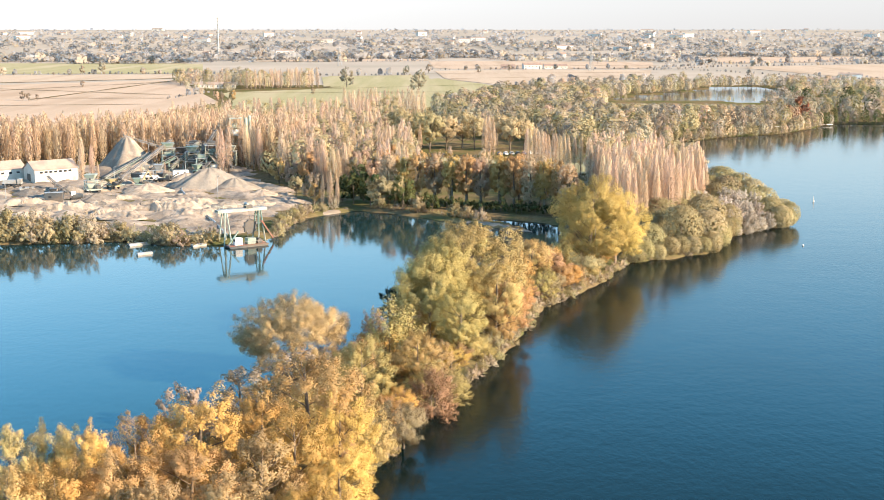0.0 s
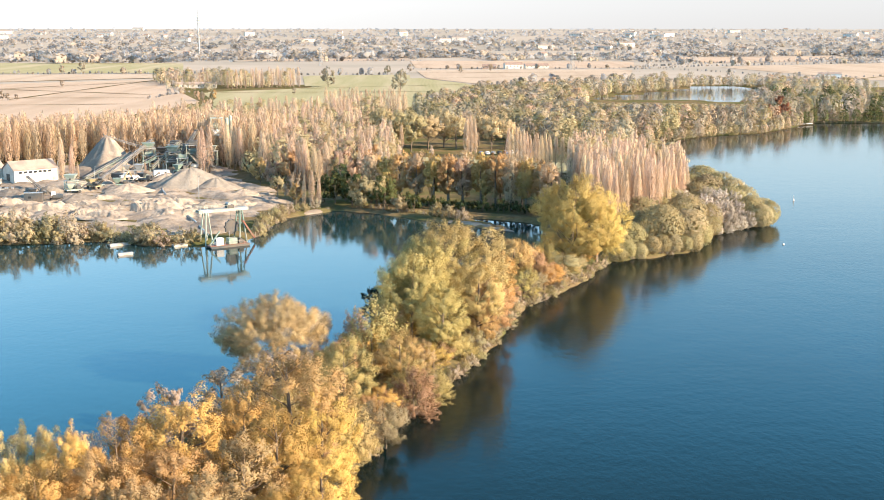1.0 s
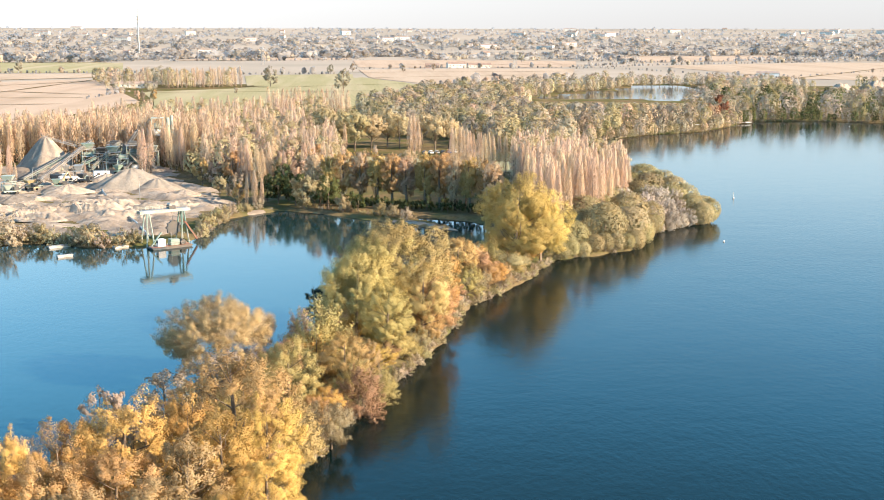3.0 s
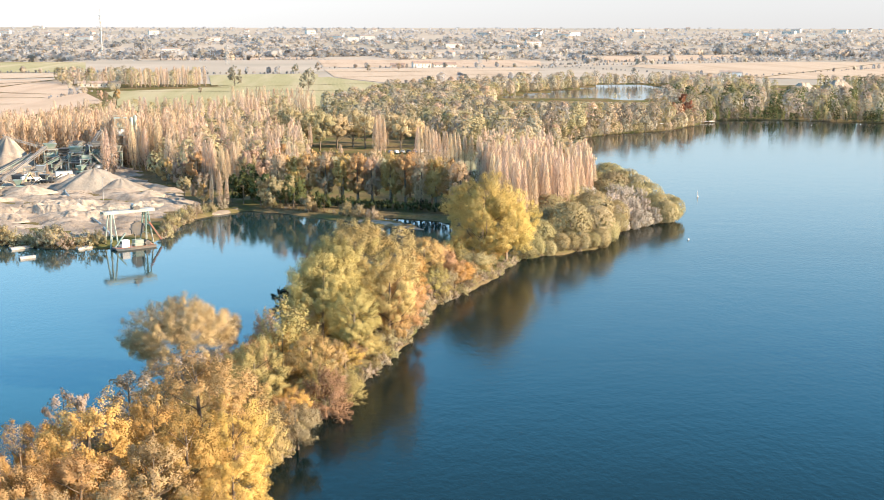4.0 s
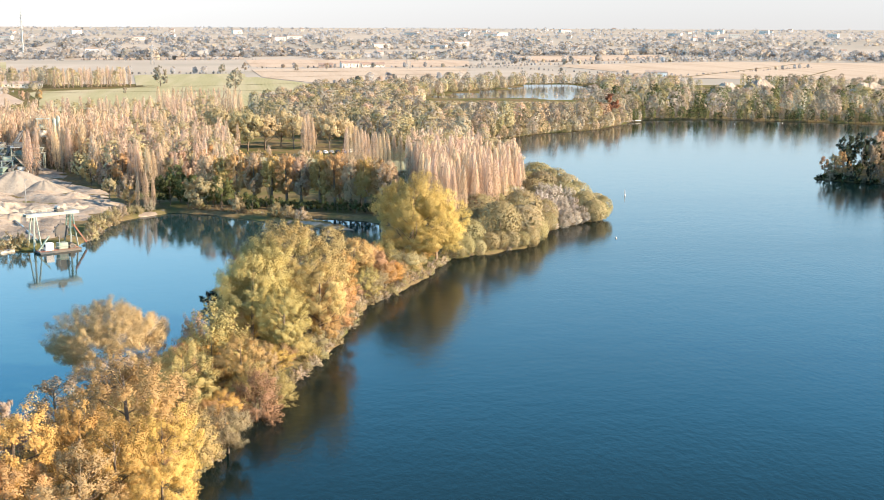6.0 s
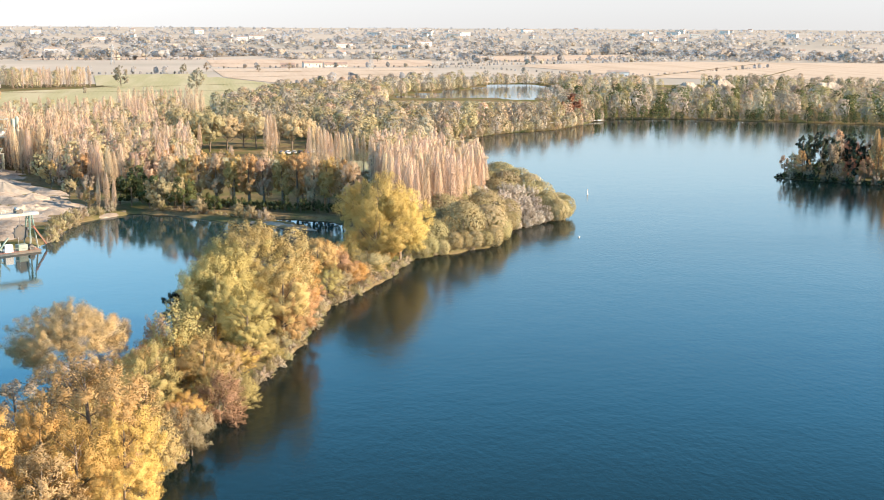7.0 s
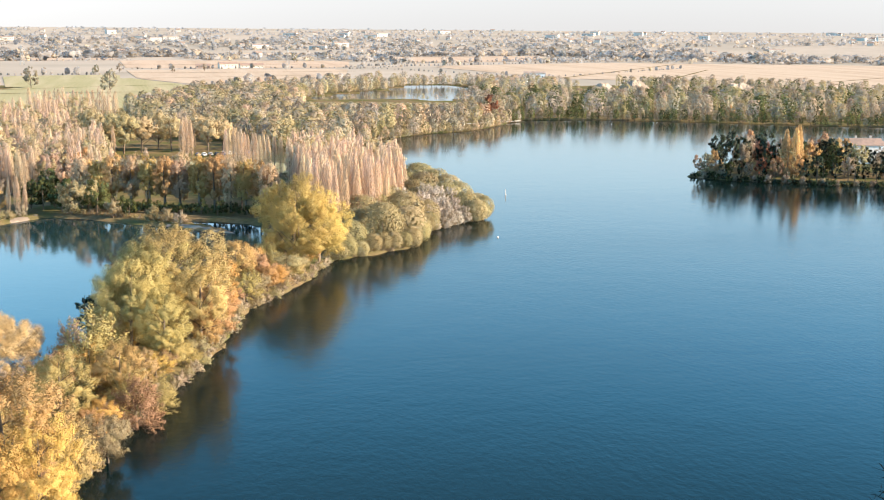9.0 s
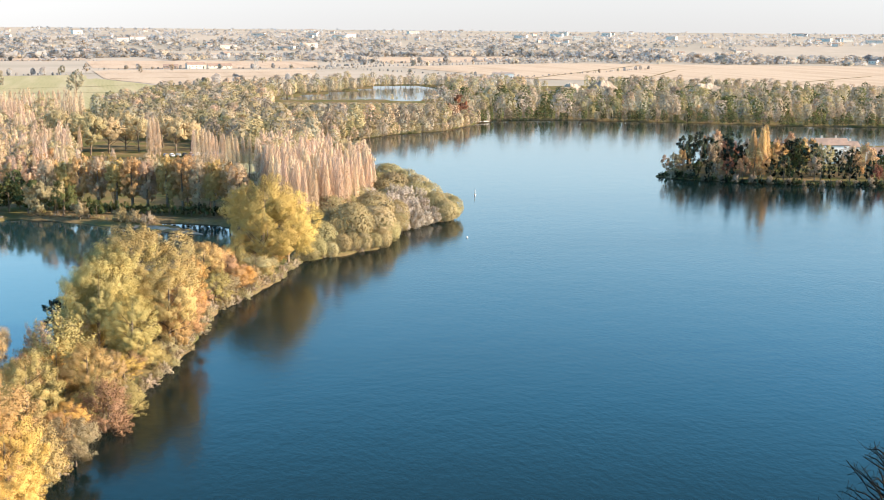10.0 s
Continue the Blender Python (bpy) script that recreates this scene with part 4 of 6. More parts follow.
# woods behind the main lake
for x, y in scatter([(66, 560), (98, 570), (112, 648), (134, 655), (160, 680), (192, 696), (218, 730), (228, 790), (150, 900), (60, 900), (-5, 860), (0, 660), (40, 620)], 9.6, rng):
    plant("wood", x, y, rng.uniform(12, 18))
for x, y in scatter([(20, 900), (150, 900), (150, 960), (200, 1060), (225, 1120), (120, 1130), (40, 1010)], 15, rng):
    plant("wood", x, y, rng.uniform(11, 16))
for x, y in scatter([(215, 738), (250, 765), (300, 762), (374, 726), (430, 690), (500, 664), (600, 700), (600, 850), (430, 900), (300, 930), (230, 850)], 13.5, rng):
    plant("shore", x, y, rng.uniform(11, 18))
for x, y in along([(94, 480), (101, 560), (117, 642), (136, 645), (162, 670), (193, 685), (220, 722), (249, 760), (300, 758), (374, 720), (427, 685), (481, 663), (560, 648)], 3.8, 1.0, rng):
    # half of the waterside crowns dark green, in place of shade
    if x > 230 and rng.uniform() < 0.5:
        STANDS["shore"].put(x, y - 6.0, -0.1, rng.uniform(5, 10), 1.0, 3)
        continue
    STANDS["wood" if x < 230 else "shore"].put(x + (4.0 if x < 130 else 1.5), y - (5.0 if x > 130 else 0), -0.1, rng.uniform(5, 11))
for x, y, h in [(219, 742, 15), (212, 736, 13), (226, 748, 16), (383, 722, 11)]:
    plant("farred", x, y, h)
for x, y in scatter([(250, 1150), (300, 1160), (320, 1030), (420, 1080), (440, 1230), (330, 1250), (240, 1260), (170, 1180)], 16, rng):
    plant("wood", x, y, rng.uniform(9, 15))
for x, y in along([(136, 1000), (163, 984), (190, 997), (216, 982), (256, 973), (296, 1006)], 7, 2.5, rng):
    STANDS["wood"].put(x, y, 0.6, rng.uniform(3, 5.5))
for x, y in along([(296, 1006), (328, 1095), (342, 1185), (304, 1224), (258, 1196), (228, 1126), (192, 1094), (156, 1050), (134, 1008)], 7, 3, rng):
    STANDS["wood"].put(x, y, 0.6, rng.uniform(6, 13))
# the island
# extra dark conifers along the front put the island's shade into leaf colour
for x, y in along([(224, 450), (233, 440), (250, 427), (274, 415), (298, 406), (340, 401)], 3.6, 1.2, rng):
    plant("isle" if rng.uniform() < 0.6 else "islepine", x, y - 0.4, rng.uniform(6, 11) - 3 * (x > 300))
for x, y in scatter([(230, 450), (250, 432), (300, 412), (370, 405), (370, 470), (320, 470), (270, 490), (245, 472)], 9.0, rng, lambda x, y: not (304 < x < 350 and y > 448)):
    plant("isle" if rng.uniform() < 0.7 else "islepine", x, y, rng.uniform(11, 16) - 5 * (x > 300 and y < 476))
# dark bushes painted as the shade below the trees
for x, y in along([(222, 451), (232, 438), (249, 424.5), (273, 412.5), (297, 403.5), (345, 397.5)], 2.2, 0.5, rng):
    plant("islebush", x, y - 1.9, rng.uniform(2.0, 4.5))
for x, y, h in [(259, 432, 21), (262, 434, 22), (257, 436, 20)]:
    plant("islepoplar", x, y, h)


# ---- the quarry ----
def coated(name, colour, worn, rough=0.6, metal=0.0):
    return mottled(name, colour, tuple(c * 0.85 for c in colour), worn, 1.2, 0.25, rough, 0.0, False, metal)


STEEL_GREEN = coated("green_painted_steel", (0.19, 0.27, 0.22), (0.30, 0.30, 0.25))
STEEL_PALE = coated("pale_green_steel", (0.37, 0.43, 0.36), (0.32, 0.31, 0.25))
STEEL_GREY = coated("galvanised_steel", (0.42, 0.42, 0.40), (0.30, 0.27, 0.23), 0.5, 0.4)
STEEL_DARK = coated("dark_steel", (0.06, 0.07, 0.075), (0.12, 0.10, 0.08))
RUST_RED = coated("rust_red_steel", (0.28, 0.11, 0.07), (0.20, 0.12, 0.08))
WHITE_PAINT = coated("white_paint", (0.78, 0.77, 0.73), (0.62, 0.58, 0.52))
CREAM_WALL = coated("cream_render", (0.58, 0.54, 0.47), (0.50, 0.45, 0.38), 0.9)
ROOF_TILE = mottled("clay_roof", (0.27, 0.19, 0.15), (0.34, 0.25, 0.20), (0.22, 0.17, 0.14), 2.0, 0.3, 0.9, 0.03, False)
ROOF_PALE = mottled("fibre_cement_roof", (0.33, 0.26, 0.21), (0.40, 0.32, 0.26), (0.27, 0.215, 0.18), 1.2, 0.2, 0.9, 0.03, False)
BELT = coated("rubber_belt", (0.10, 0.095, 0.09), (0.30, 0.26, 0.21), 0.9)
GLASS_DARK = Nodes("dark_window_glass").done((0.03, 0.035, 0.04), 0.12, 0.0, 0.6)
RUBBER = coated("tyre_rubber", (0.03, 0.03, 0.03), (0.08, 0.07, 0.06), 0.9)
YELLOW = coated("machine_ochre", (0.36, 0.29, 0.15), (0.30, 0.25, 0.18))
GRAVEL_DARK = mottled("wet_gravel", (0.15, 0.13, 0.11), (0.24, 0.215, 0.185), (0.12, 0.11, 0.10), 0.9, 0.12, bump=0.3)


def box(bm, size, centre, turn=0.0, bevel=0.0):
    """A box into a bmesh; turn: degrees round z."""
    m = pose(*centre, 0, 0, turn) @ Matrix.Diagonal((*size, 1))
    got = bmesh.ops.create_cube(bm, size=1.0, matrix=m)
    if bevel:
        edges = {e for v in got["verts"] for e in v.link_edges}
        bmesh.ops.bevel(bm, geom=list(edges), offset=bevel, segments=1, affect="EDGES")
    return bm


def beam(bm, a, b, w, h=None):
    """A bar from a to b."""
    a, b = Vector(a), Vector(b)
    d = b - a
    q = d.to_track_quat("Z", "Y").to_matrix().to_4x4()
    bmesh.ops.create_cube(bm, size=1.0, matrix=Matrix.Translation((a + b) / 2) @ q @ Matrix.Diagonal((w, h or w, d.length, 1)))
    return bm


def rod(bm, a, b, r1, r2=None, sides=10):
    a, b = Vector(a), Vector(b)
    d = b - a
    q = d.to_track_quat("Z", "Y").to_matrix().to_4x4()
    bmesh.ops.create_cone(bm, cap_ends=True, segments=sides, radius1=r1, radius2=r1 if r2 is None else r2, depth=d.length, matrix=Matrix.Translation((a + b) / 2) @ q)
    return bm


def nb():
    return bmesh.new()


def thing(name, x, y, z, turn, label, category, group=""):
    ob = new(name)
    ob.matrix_basis = pose(x, y, z, 0, 0, turn)
    return tagged(ob, label, category, group)


YARD_Z = 1.2



def yard_height(x, y):
    d = inside_distance(YARD, x, y)
    k = np.clip((d + 1.0) / 6.0, 0, 1)
    rough = 0.6 * wavy(x, y, 30, 11) + 0.7 * wavy(x, y, 13, 12) + 0.35 * wavy(x, y, 5, 13)
    return 0.7 + k * 0.75 + k * np.clip(rough, -0.5, 1.5)


def quarry_yard():
    xs, ys = np.arange(-262, -38, 1.6), np.arange(332, 524, 1.6)
    gx, gy = np.meshgrid(xs, ys)
    z = yard_height(gx.ravel(), gy.ravel())
    nx, ny = len(xs), len(ys)
    i = (np.arange(nx - 1)[None, :] + nx * np.arange(ny - 1)[:, None]).ravel()
    f = np.stack([i, i + 1, i + nx + 1, i + nx], -1)
    keep = inside_distance(YARD, gx[:-1, :-1].ravel() + 0.8, gy[:-1, :-1].ravel() + 0.8) > -2
    me = mesh_of("quarry_ground", np.stack([gx.ravel(), gy.ravel(), z], 1), f[keep], SAND, True)
    tagged(new("quarry_ground", me), "pale sandy quarry yard with ruts and hollows", "ground", kind="structure")


quarry_yard()


def heap(x, y, rx, ry, h, turn, mat, label, seed, flat=0.0, bite=0.0, base=None):
    """A heap of sand or gravel at its angle of rest, with gullies, a blunt top and perhaps a dug-out face."""
    r = np.random.default_rng(seed)
    na, nr = 56, 26
    ph = r.uniform(0, 6.28, 4)
    a = np.linspace(0, 2 * math.pi, na, endpoint=False)
    out = 1 + (0.10 + 0.12 * (flat > 0)) * np.sin(2 * a + ph[0]) + (0.06 + 0.1 * (flat > 0)) * np.sin(3 * a + ph[1]) + 0.05 * np.sin(7 * a + ph[2])
    v, f = [], []
    for k in range(nr + 1):
        t = k / nr
        for j in range(na):
            px, py = math.cos(a[j]) * out[j] * t * rx, math.sin(a[j]) * out[j] * t * ry
            slope = max(0.0, (1 - t) - 0.04 * math.sin(9 * a[j] + ph[3]) * t * (1 - t) * 3)
            z = min(slope, 1 - flat) / (1 - flat) if flat else slope
            z = h * (z - 0.10 * math.exp(-(t / 0.12) ** 2) * (flat == 0))
            if bite:
                q = 0.6 * px / rx * (1 if seed % 2 else -1) - 0.8 * py / ry - 0.5 + 0.5 * bite + 0.12 * noise.noise((px * 0.4, py * 0.4, seed))
                z = min(z, h * max(0.03, 1 - max(0.0, q) / 0.10))
            z += (0.05 + 0.30 * (flat > 0)) * min(h, 4.5) * min(1.0, 3 * (1 - t)) * (noise.noise((px * 0.35 + seed, py * 0.35, 0)) + 0.5 * noise.noise((px * 0.9 + seed, py * 0.9, 3)))
            v.append((px, py, max(z, -0.15) - 0.35 * (k == nr)))
    for k in range(nr):
        for j in range(na):
            j2 = (j + 1) % na
            f.append((k * na + j, (k + 1) * na + j, (k + 1) * na + j2, k * na + j2))
    ob = new("sand_mound" if mat is SAND else "gravel_mound", mesh_of("heap", v, f, mat, flat == 0))
    ob.matrix_basis = pose(x, y, base if base is not None else float(yard_height(np.array(x), np.array(y))) - 0.05 if y < 530 and x < -30 else 1.0, 0, 0, turn)
    return tagged(ob, label, "mound", "quarry mounds")


heap(-133.3, 503, 13.5, 11.5, 15.6, 0, SAND, "tall pale cone of sand below a conveyor head", 1)
heap(-87, 443, 15, 10, 8.2, 8, GRAVEL, "broad grey gravel heap beside the washing plant", 2)
heap(-77, 439, 9, 7, 4.8, 0, GRAVEL, "grey gravel heap merging into a larger one", 3)
for k, (x, y, rx, ry, h, turn, mat, flat, bite) in enumerate([
        (-122, 382, 12, 7, 4.2, 25, SAND, 0.3, 0.7), (-104, 379, 12, 8, 3.6, -10, SAND, 0.45, 0.5), (-88, 380, 13, 9, 4.4, 15, SAND, 0.4, 0.8), (-94, 402, 9, 5, 2.6, 0, SAND, 0.2, 0.0),
        (-106, 425, 8, 6, 3.0, 20, SAND, 0.0, 0.0), (-112, 412, 7, 5, 2.2, 0, SAND, 0.3, 0.4), (-147, 421, 8, 4, 2.4, -12, GRAVEL_DARK, 0.0, 0.0), (-134, 425, 7, 5, 3.6, 10, GRAVEL_DARK, 0.0, 0.3),
        (-118, 404, 7, 4, 2.6, 30, GRAVEL_DARK, 0.0, 0.0), (-76, 372, 10, 6, 3.0, -20, SAND, 0.5, 0.5), (-148, 470, 5, 4, 3.6, 0, GRAVEL, 0.0, 0.0), (-100, 462, 8, 6, 3.2, 0, SAND, 0.0, 0.0),
        (-63, 398, 8, 6, 2.4, 0, SAND, 0.4, 0.0), (-140, 395, 9, 5, 2.2, 12, SAND, 0.4, 0.3), (-165, 410, 9, 6, 2.6, 0, SAND, 0.3, 0.0), (-120, 447, 5, 4, 2.4, 0, SAND, 0.0, 0.0), (-96, 392, 8, 5, 3.2, 40, GRAVEL_DARK, 0.3, 0.6), (-114, 394, 8, 4, 2.8, -30, SAND, 0.3, 0.7), (-84, 398, 9, 5, 3.0, 20, SAND, 0.4, 0.8), (-70, 384, 7, 4, 2.4, 0, GRAVEL, 0.3, 0.5), (-100, 368, 9, 5, 2.4, 5, SAND, 0.4, 0.6), (-130, 372, 9, 5, 2.6, -8, SAND, 0.3, 0.6), (-64, 420, 6, 5, 2.0, 0, SAND, 0.0, 0.0)]):
    heap(x, y, rx, ry, h * (0.72 if flat else 1.0), turn, mat, ("low pale sand heap with a dug-out face" if bite else "low rounded pale sand heap") if mat is SAND else "small dark gravel heap in the yard", 20 + k, flat, bite)


def conveyor(a, b, width, legs, label, steel=STEEL_GREEN, rail=True):
    """An inclined belt conveyor from a low to a high end, on trestle legs that stand on the yard."""
    a, b = Vector(a), Vector(b)
    top = tagged(new("conveyor"), label, "conveyor", "quarry conveyors")
    top.location = (a.x, a.y, YARD_Z)
    o = Vector((a.x, a.y, YARD_Z))
    d = (b - a)
    side = Vector((-d.y, d.x, 0)).normalized() * width / 2
    up = Vector((0, 0, 0.75))
    a, b = a - o, b - o
    bm = nb()
    beam(bm, a + up * 1.05, b + up * 1.05, width * 0.85, 0.10)
    part("belt", bm, BELT, top, "dusty black rubber belt")
    n = max(4, int(d.length / 2.2))
    for s in (side, -side):
        bm = nb()
        beam(bm, a + s, b + s, 0.14)
        beam(bm, a + s + up, b + s + up, 0.14)
        for k in range(n):
            p, q = a.lerp(b, k / n), a.lerp(b, (k + 1) / n)
            beam(bm, p + s, q + s + up, 0.08)
            beam(bm, p + s, p + s + up, 0.08)
        part("side_truss", bm, steel, top)
    if rail:
        bm = nb()
        beam(bm, a - side * 1.35 + up * 2.1, b - side * 1.35 + up * 2.1, 0.07)
        for k in range(n + 1):
            p = a.lerp(b, k / n) - side * 1.35
            beam(bm, p, p + up * 2.1, 0.05)
        beam(bm, a - side * 1.2, b - side * 1.2, 0.5, 0.06)
        part("walkway_rail", bm, STEEL_GREY, top)
    for e in (a, b):
        bm = nb()
        rod(bm, e + up + side, e + up - side, 0.35)
        part("drum", bm, STEEL_DARK, top)
    for k in range(legs):
        p = a.lerp(b, (k + 0.8) / (legs + 0.2))
        if p.z < 1.0:
            continue
        bm = nb()
        for s in (side, -side):
            beam(bm, p + s, Vector((p.x, p.y, -0.6)) + s * 1.7, 0.16)
        beam(bm, p * 0.5 + Vector((p.x, p.y, 0)) * 0.5 + side * 1.3, p * 0.5 + Vector((p.x, p.y, 0)) * 0.5 - side * 1.3, 0.10)
        part("trestle_leg", bm, steel, top)
    return top


conveyor((-124, 455, 2.0), (-115, 503, 12.4), 1.5, 4, "long inclined conveyor with lattice sides and walkway", STEEL_GREY)
conveyor((-131, 458, 2.0), (-122, 494, 8.0), 1.3, 3, "inclined conveyor with a dusty belt")
conveyor((-112, 508, 7.0), (-135, 504, 14.6), 1.2, 3, "slim conveyor feeding the sand cone", STEEL_GREY)
conveyor((-104, 496, 3.0), (-98, 514, 15.5), 1.2, 2, "steep conveyor in the washing plant", STEEL_DARK)
conveyor((-92, 490, 3.0), (-103, 508, 10.0), 1.2, 2, "green conveyor in the washing plant")
conveyor((-88, 498, 5.0), (-100, 500, 8.5), 1.2, 2, "short conveyor between the screens")
conveyor((-146, 438, 5.0), (-134, 420, 1.8), 1.0, 1, "small mobile conveyor leaning over a gravel heap", STEEL_DARK, False)
conveyor((-118, 438, 2.0), (-128, 430, 5.0), 0.9, 1, "small yellow-grey stacker conveyor", STEEL_PALE, False)


def frame_tower(x, y, w, d, h, floors, label, steel, hopper=True, turn=0.0):
    """A steel tower with posts, floors, braces and a hopper on top."""
    top = thing("screen_tower", x, y, YARD_Z, turn, label, "tower", "washing plant")
    for sx in (-1, 1):
        for sy in (-1, 1):
            part("post", beam(nb(), (sx * w / 2, sy * d / 2, -0.6), (sx * w / 2, sy * d / 2, h), 0.28), steel, top)
    for k in range(1, floors + 1):
        z = h * k / floors
        bm = box(nb(), (w + 0.8, d + 0.8, 0.18), (0, 0, z))
        for s in (-1, 1):
            beam(bm, (-w / 2 - 0.3, s * (d / 2 + 0.3), z + 1.0), (w / 2 + 0.3, s * (d / 2 + 0.3), z + 1.0), 0.07)
            beam(bm, (s * (w / 2 + 0.3), -d / 2 - 0.3, z + 1.0), (s * (w / 2 + 0.3), d / 2 + 0.3, z + 1.0), 0.07)
        part("deck", bm, STEEL_GREY, top)
        bm = nb()
        z0 = h * (k - 1) / floors
        for s in (-1, 1):
            beam(bm, (-w / 2, s * d / 2, z0), (w / 2, s * d / 2, z), 0.12)
            beam(bm, (s * w / 2, -d / 2, z0), (s * w / 2, d / 2, z), 0.12)
        part("brace", bm, steel, top)
        if k < floors or not hopper:
            part("machine", box(nb(), (w * 0.7, d * 0.6, h / floors * 0.5), (0, 0, z + h / floors * 0.27), 0, 0.12), STEEL_DARK if k % 2 else STEEL_GREEN, top, "boxy screening machine")
    if hopper:
        bm = nb()
        m = Matrix.Translation((0, 0, h + 1.1)) @ pose(0, 0, 0, 0, 0, 45)
        bmesh.ops.create_cone(bm, cap_ends=True, segments=4, radius1=w * 0.3, radius2=w * 0.75, depth=2.4, matrix=m)
        part("hopper", bm, steel, top)
    return top


frame_tower(-104, 494, 5, 4, 8, 2, "green steel screening tower with hopper", STEEL_GREEN)
frame_tower(-97, 502, 6, 5, 10, 3, "tall green steel washing tower with decks", STEEL_GREEN, False, 12)
frame_tower(-110, 504, 5, 4, 6.5, 2, "dark steel screening stand", STEEL_DARK, True, -8)
frame_tower(-90, 506, 4, 4, 7, 2, "pale green steel stand with a hopper", STEEL_PALE)
frame_tower(-112, 468, 3.5, 3, 3.4, 1, "small crusher stand under a conveyor", STEEL_GREY)
frame_tower(-129, 434, 4, 3, 3.6, 1, "small pale crusher stand among sand heaps", STEEL_PALE)


def batching_tower():
    top = thing("batching_tower", -87.2, 520, YARD_Z, 10, "pale green batching tower with slim silos and a top frame", "tower")
    for x in (1.6, 3.2):
        bm = rod(nb(), (x, 0, -0.5), (x, 0, 20.5 - (x < 2)), 0.75, sides=16)
        rod(bm, (x, 0, 20.4 - (x < 2)), (x, 0, 21.2 - (x < 2)), 0.75, 0.3, 16)
        part("silo", bm, STEEL_PALE, top, "pale grey-green cylindrical silo")
    for sx in (-5.2, -0.6):
        for sy in (-1.8, 1.8):
            part("post", beam(nb(), (sx, sy, -0.5), (sx, sy, 20), 0.3), STEEL_PALE, top)
    for z in (9, 12.5, 16, 20):
        bm = box(nb(), (5.6, 4.4, 0.25), (-2.9, 0, z))
        for s in (-2.2, 2.2):
            beam(bm, (-5.7, s, z + 1), (-0.2, s, z + 1), 0.08)
        part("deck", bm, STEEL_PALE, top)
    part("cabin", box(nb(), (3.6, 3.2, 2.8), (-2.9, 0, 14), 0, 0.08), WHITE_PAINT, top)
    part("cabin", box(nb(), (2.0, 1.8, 1.5), (-3.4, 0, 17.0), 0, 0.08), STEEL_PALE, top)
    bm = nb()
    for k in range(4):
        z = 12 * k / 4
        beam(bm, (-5.2, -1.8, z), (-0.6, -1.8, z + 3), 0.14)
        beam(bm, (-5.2, 1.8, z + 3), (-0.6, 1.8, z), 0.14)
    part("brace", bm, STEEL_PALE, top)


batching_tower()


def shed(x, y, turn, length, depth, eave, ridge, windows, label, wall=CREAM_WALL, roof=ROOF_PALE, name="warehouse"):
    """A gabled shed: walls with set-in windows, a roof with overhang. Its length runs along its own x."""
    top = thing(name, x, y, float(ground_height(x, y)), turn, label, "building")
    bm = nb()
    L, D = length / 2, depth / 2
    pts = [(-D, -0.6), (D, -0.6), (D, eave), (0, ridge), (-D, eave)]
    va, vb = [bm.verts.new((-L, p, q)) for p, q in pts], [bm.verts.new((L, p, q)) for p, q in pts]
    bm.faces.new(va[::-1])
    bm.faces.new(vb)
    for k in range(5):
        bm.faces.new((va[k], va[(k + 1) % 5], vb[(k + 1) % 5], vb[k]))
    bmesh.ops.recalc_face_normals(bm, faces=bm.faces[:])
    part("wall", bm, wall, top)
    for s in (-1, 1):
        bm = nb()
        sl = math.hypot(D, ridge - eave)
        m = Matrix.Translation((0, s * (D / 2 + 0.15), (eave + ridge) / 2 + 0.06)) @ Euler((-s * math.atan2(ridge - eave, D), 0, 0)).to_matrix().to_4x4() @ Matrix.Diagonal((length + 0.8, sl + 0.6, 0.16, 1))
        bmesh.ops.create_cube(bm, size=1, matrix=m)
        part("roof", bm, roof, top)
    for wx, wz, ww, wh, face in windows:
        win = part("window", box(nb(), (ww + 0.24, 0.16, wh + 0.24), (wx, face * (D + 0.02), wz)), WHITE_PAINT, top)
        part("pane", box(nb(), (ww, 0.06, wh), (wx, face * (D + 0.09), wz)), GLASS_DARK, win, "dark glass")
    return top


sh = shed(-152.5, 461, 40, 17, 11, 5.4, 8.2, [(-6 + 1.9 * k, 4.4, 1.3, 0.8, -1) for k in range(7)], "cream quarry shed with a band of high windows")
part("door", box(nb(), (0.12, 3.2, 3.6), (-8.56, 0.5, 1.8)), STEEL_DARK, sh, "open dark loading door")
part("small_door", box(nb(), (1.2, 0.1, 2.1), (7.2, -5.54, 1.05)), STEEL_GREY, sh)
shed(-171, 463, 40, 12, 11, 5.0, 7.6, [(-3, 3.6, 1.3, 0.8, -1), (0, 3.6, 1.3, 0.8, -1), (3, 3.6, 1.3, 0.8, -1)], "cream quarry shed with a pale roof")
shed(-52, 496, -20, 9, 7, 3.6, 5.6, [(-2, 2, 1, 1, -1), (2, 2, 1, 1, -1)], "small white house among the trees", WHITE_PAINT)


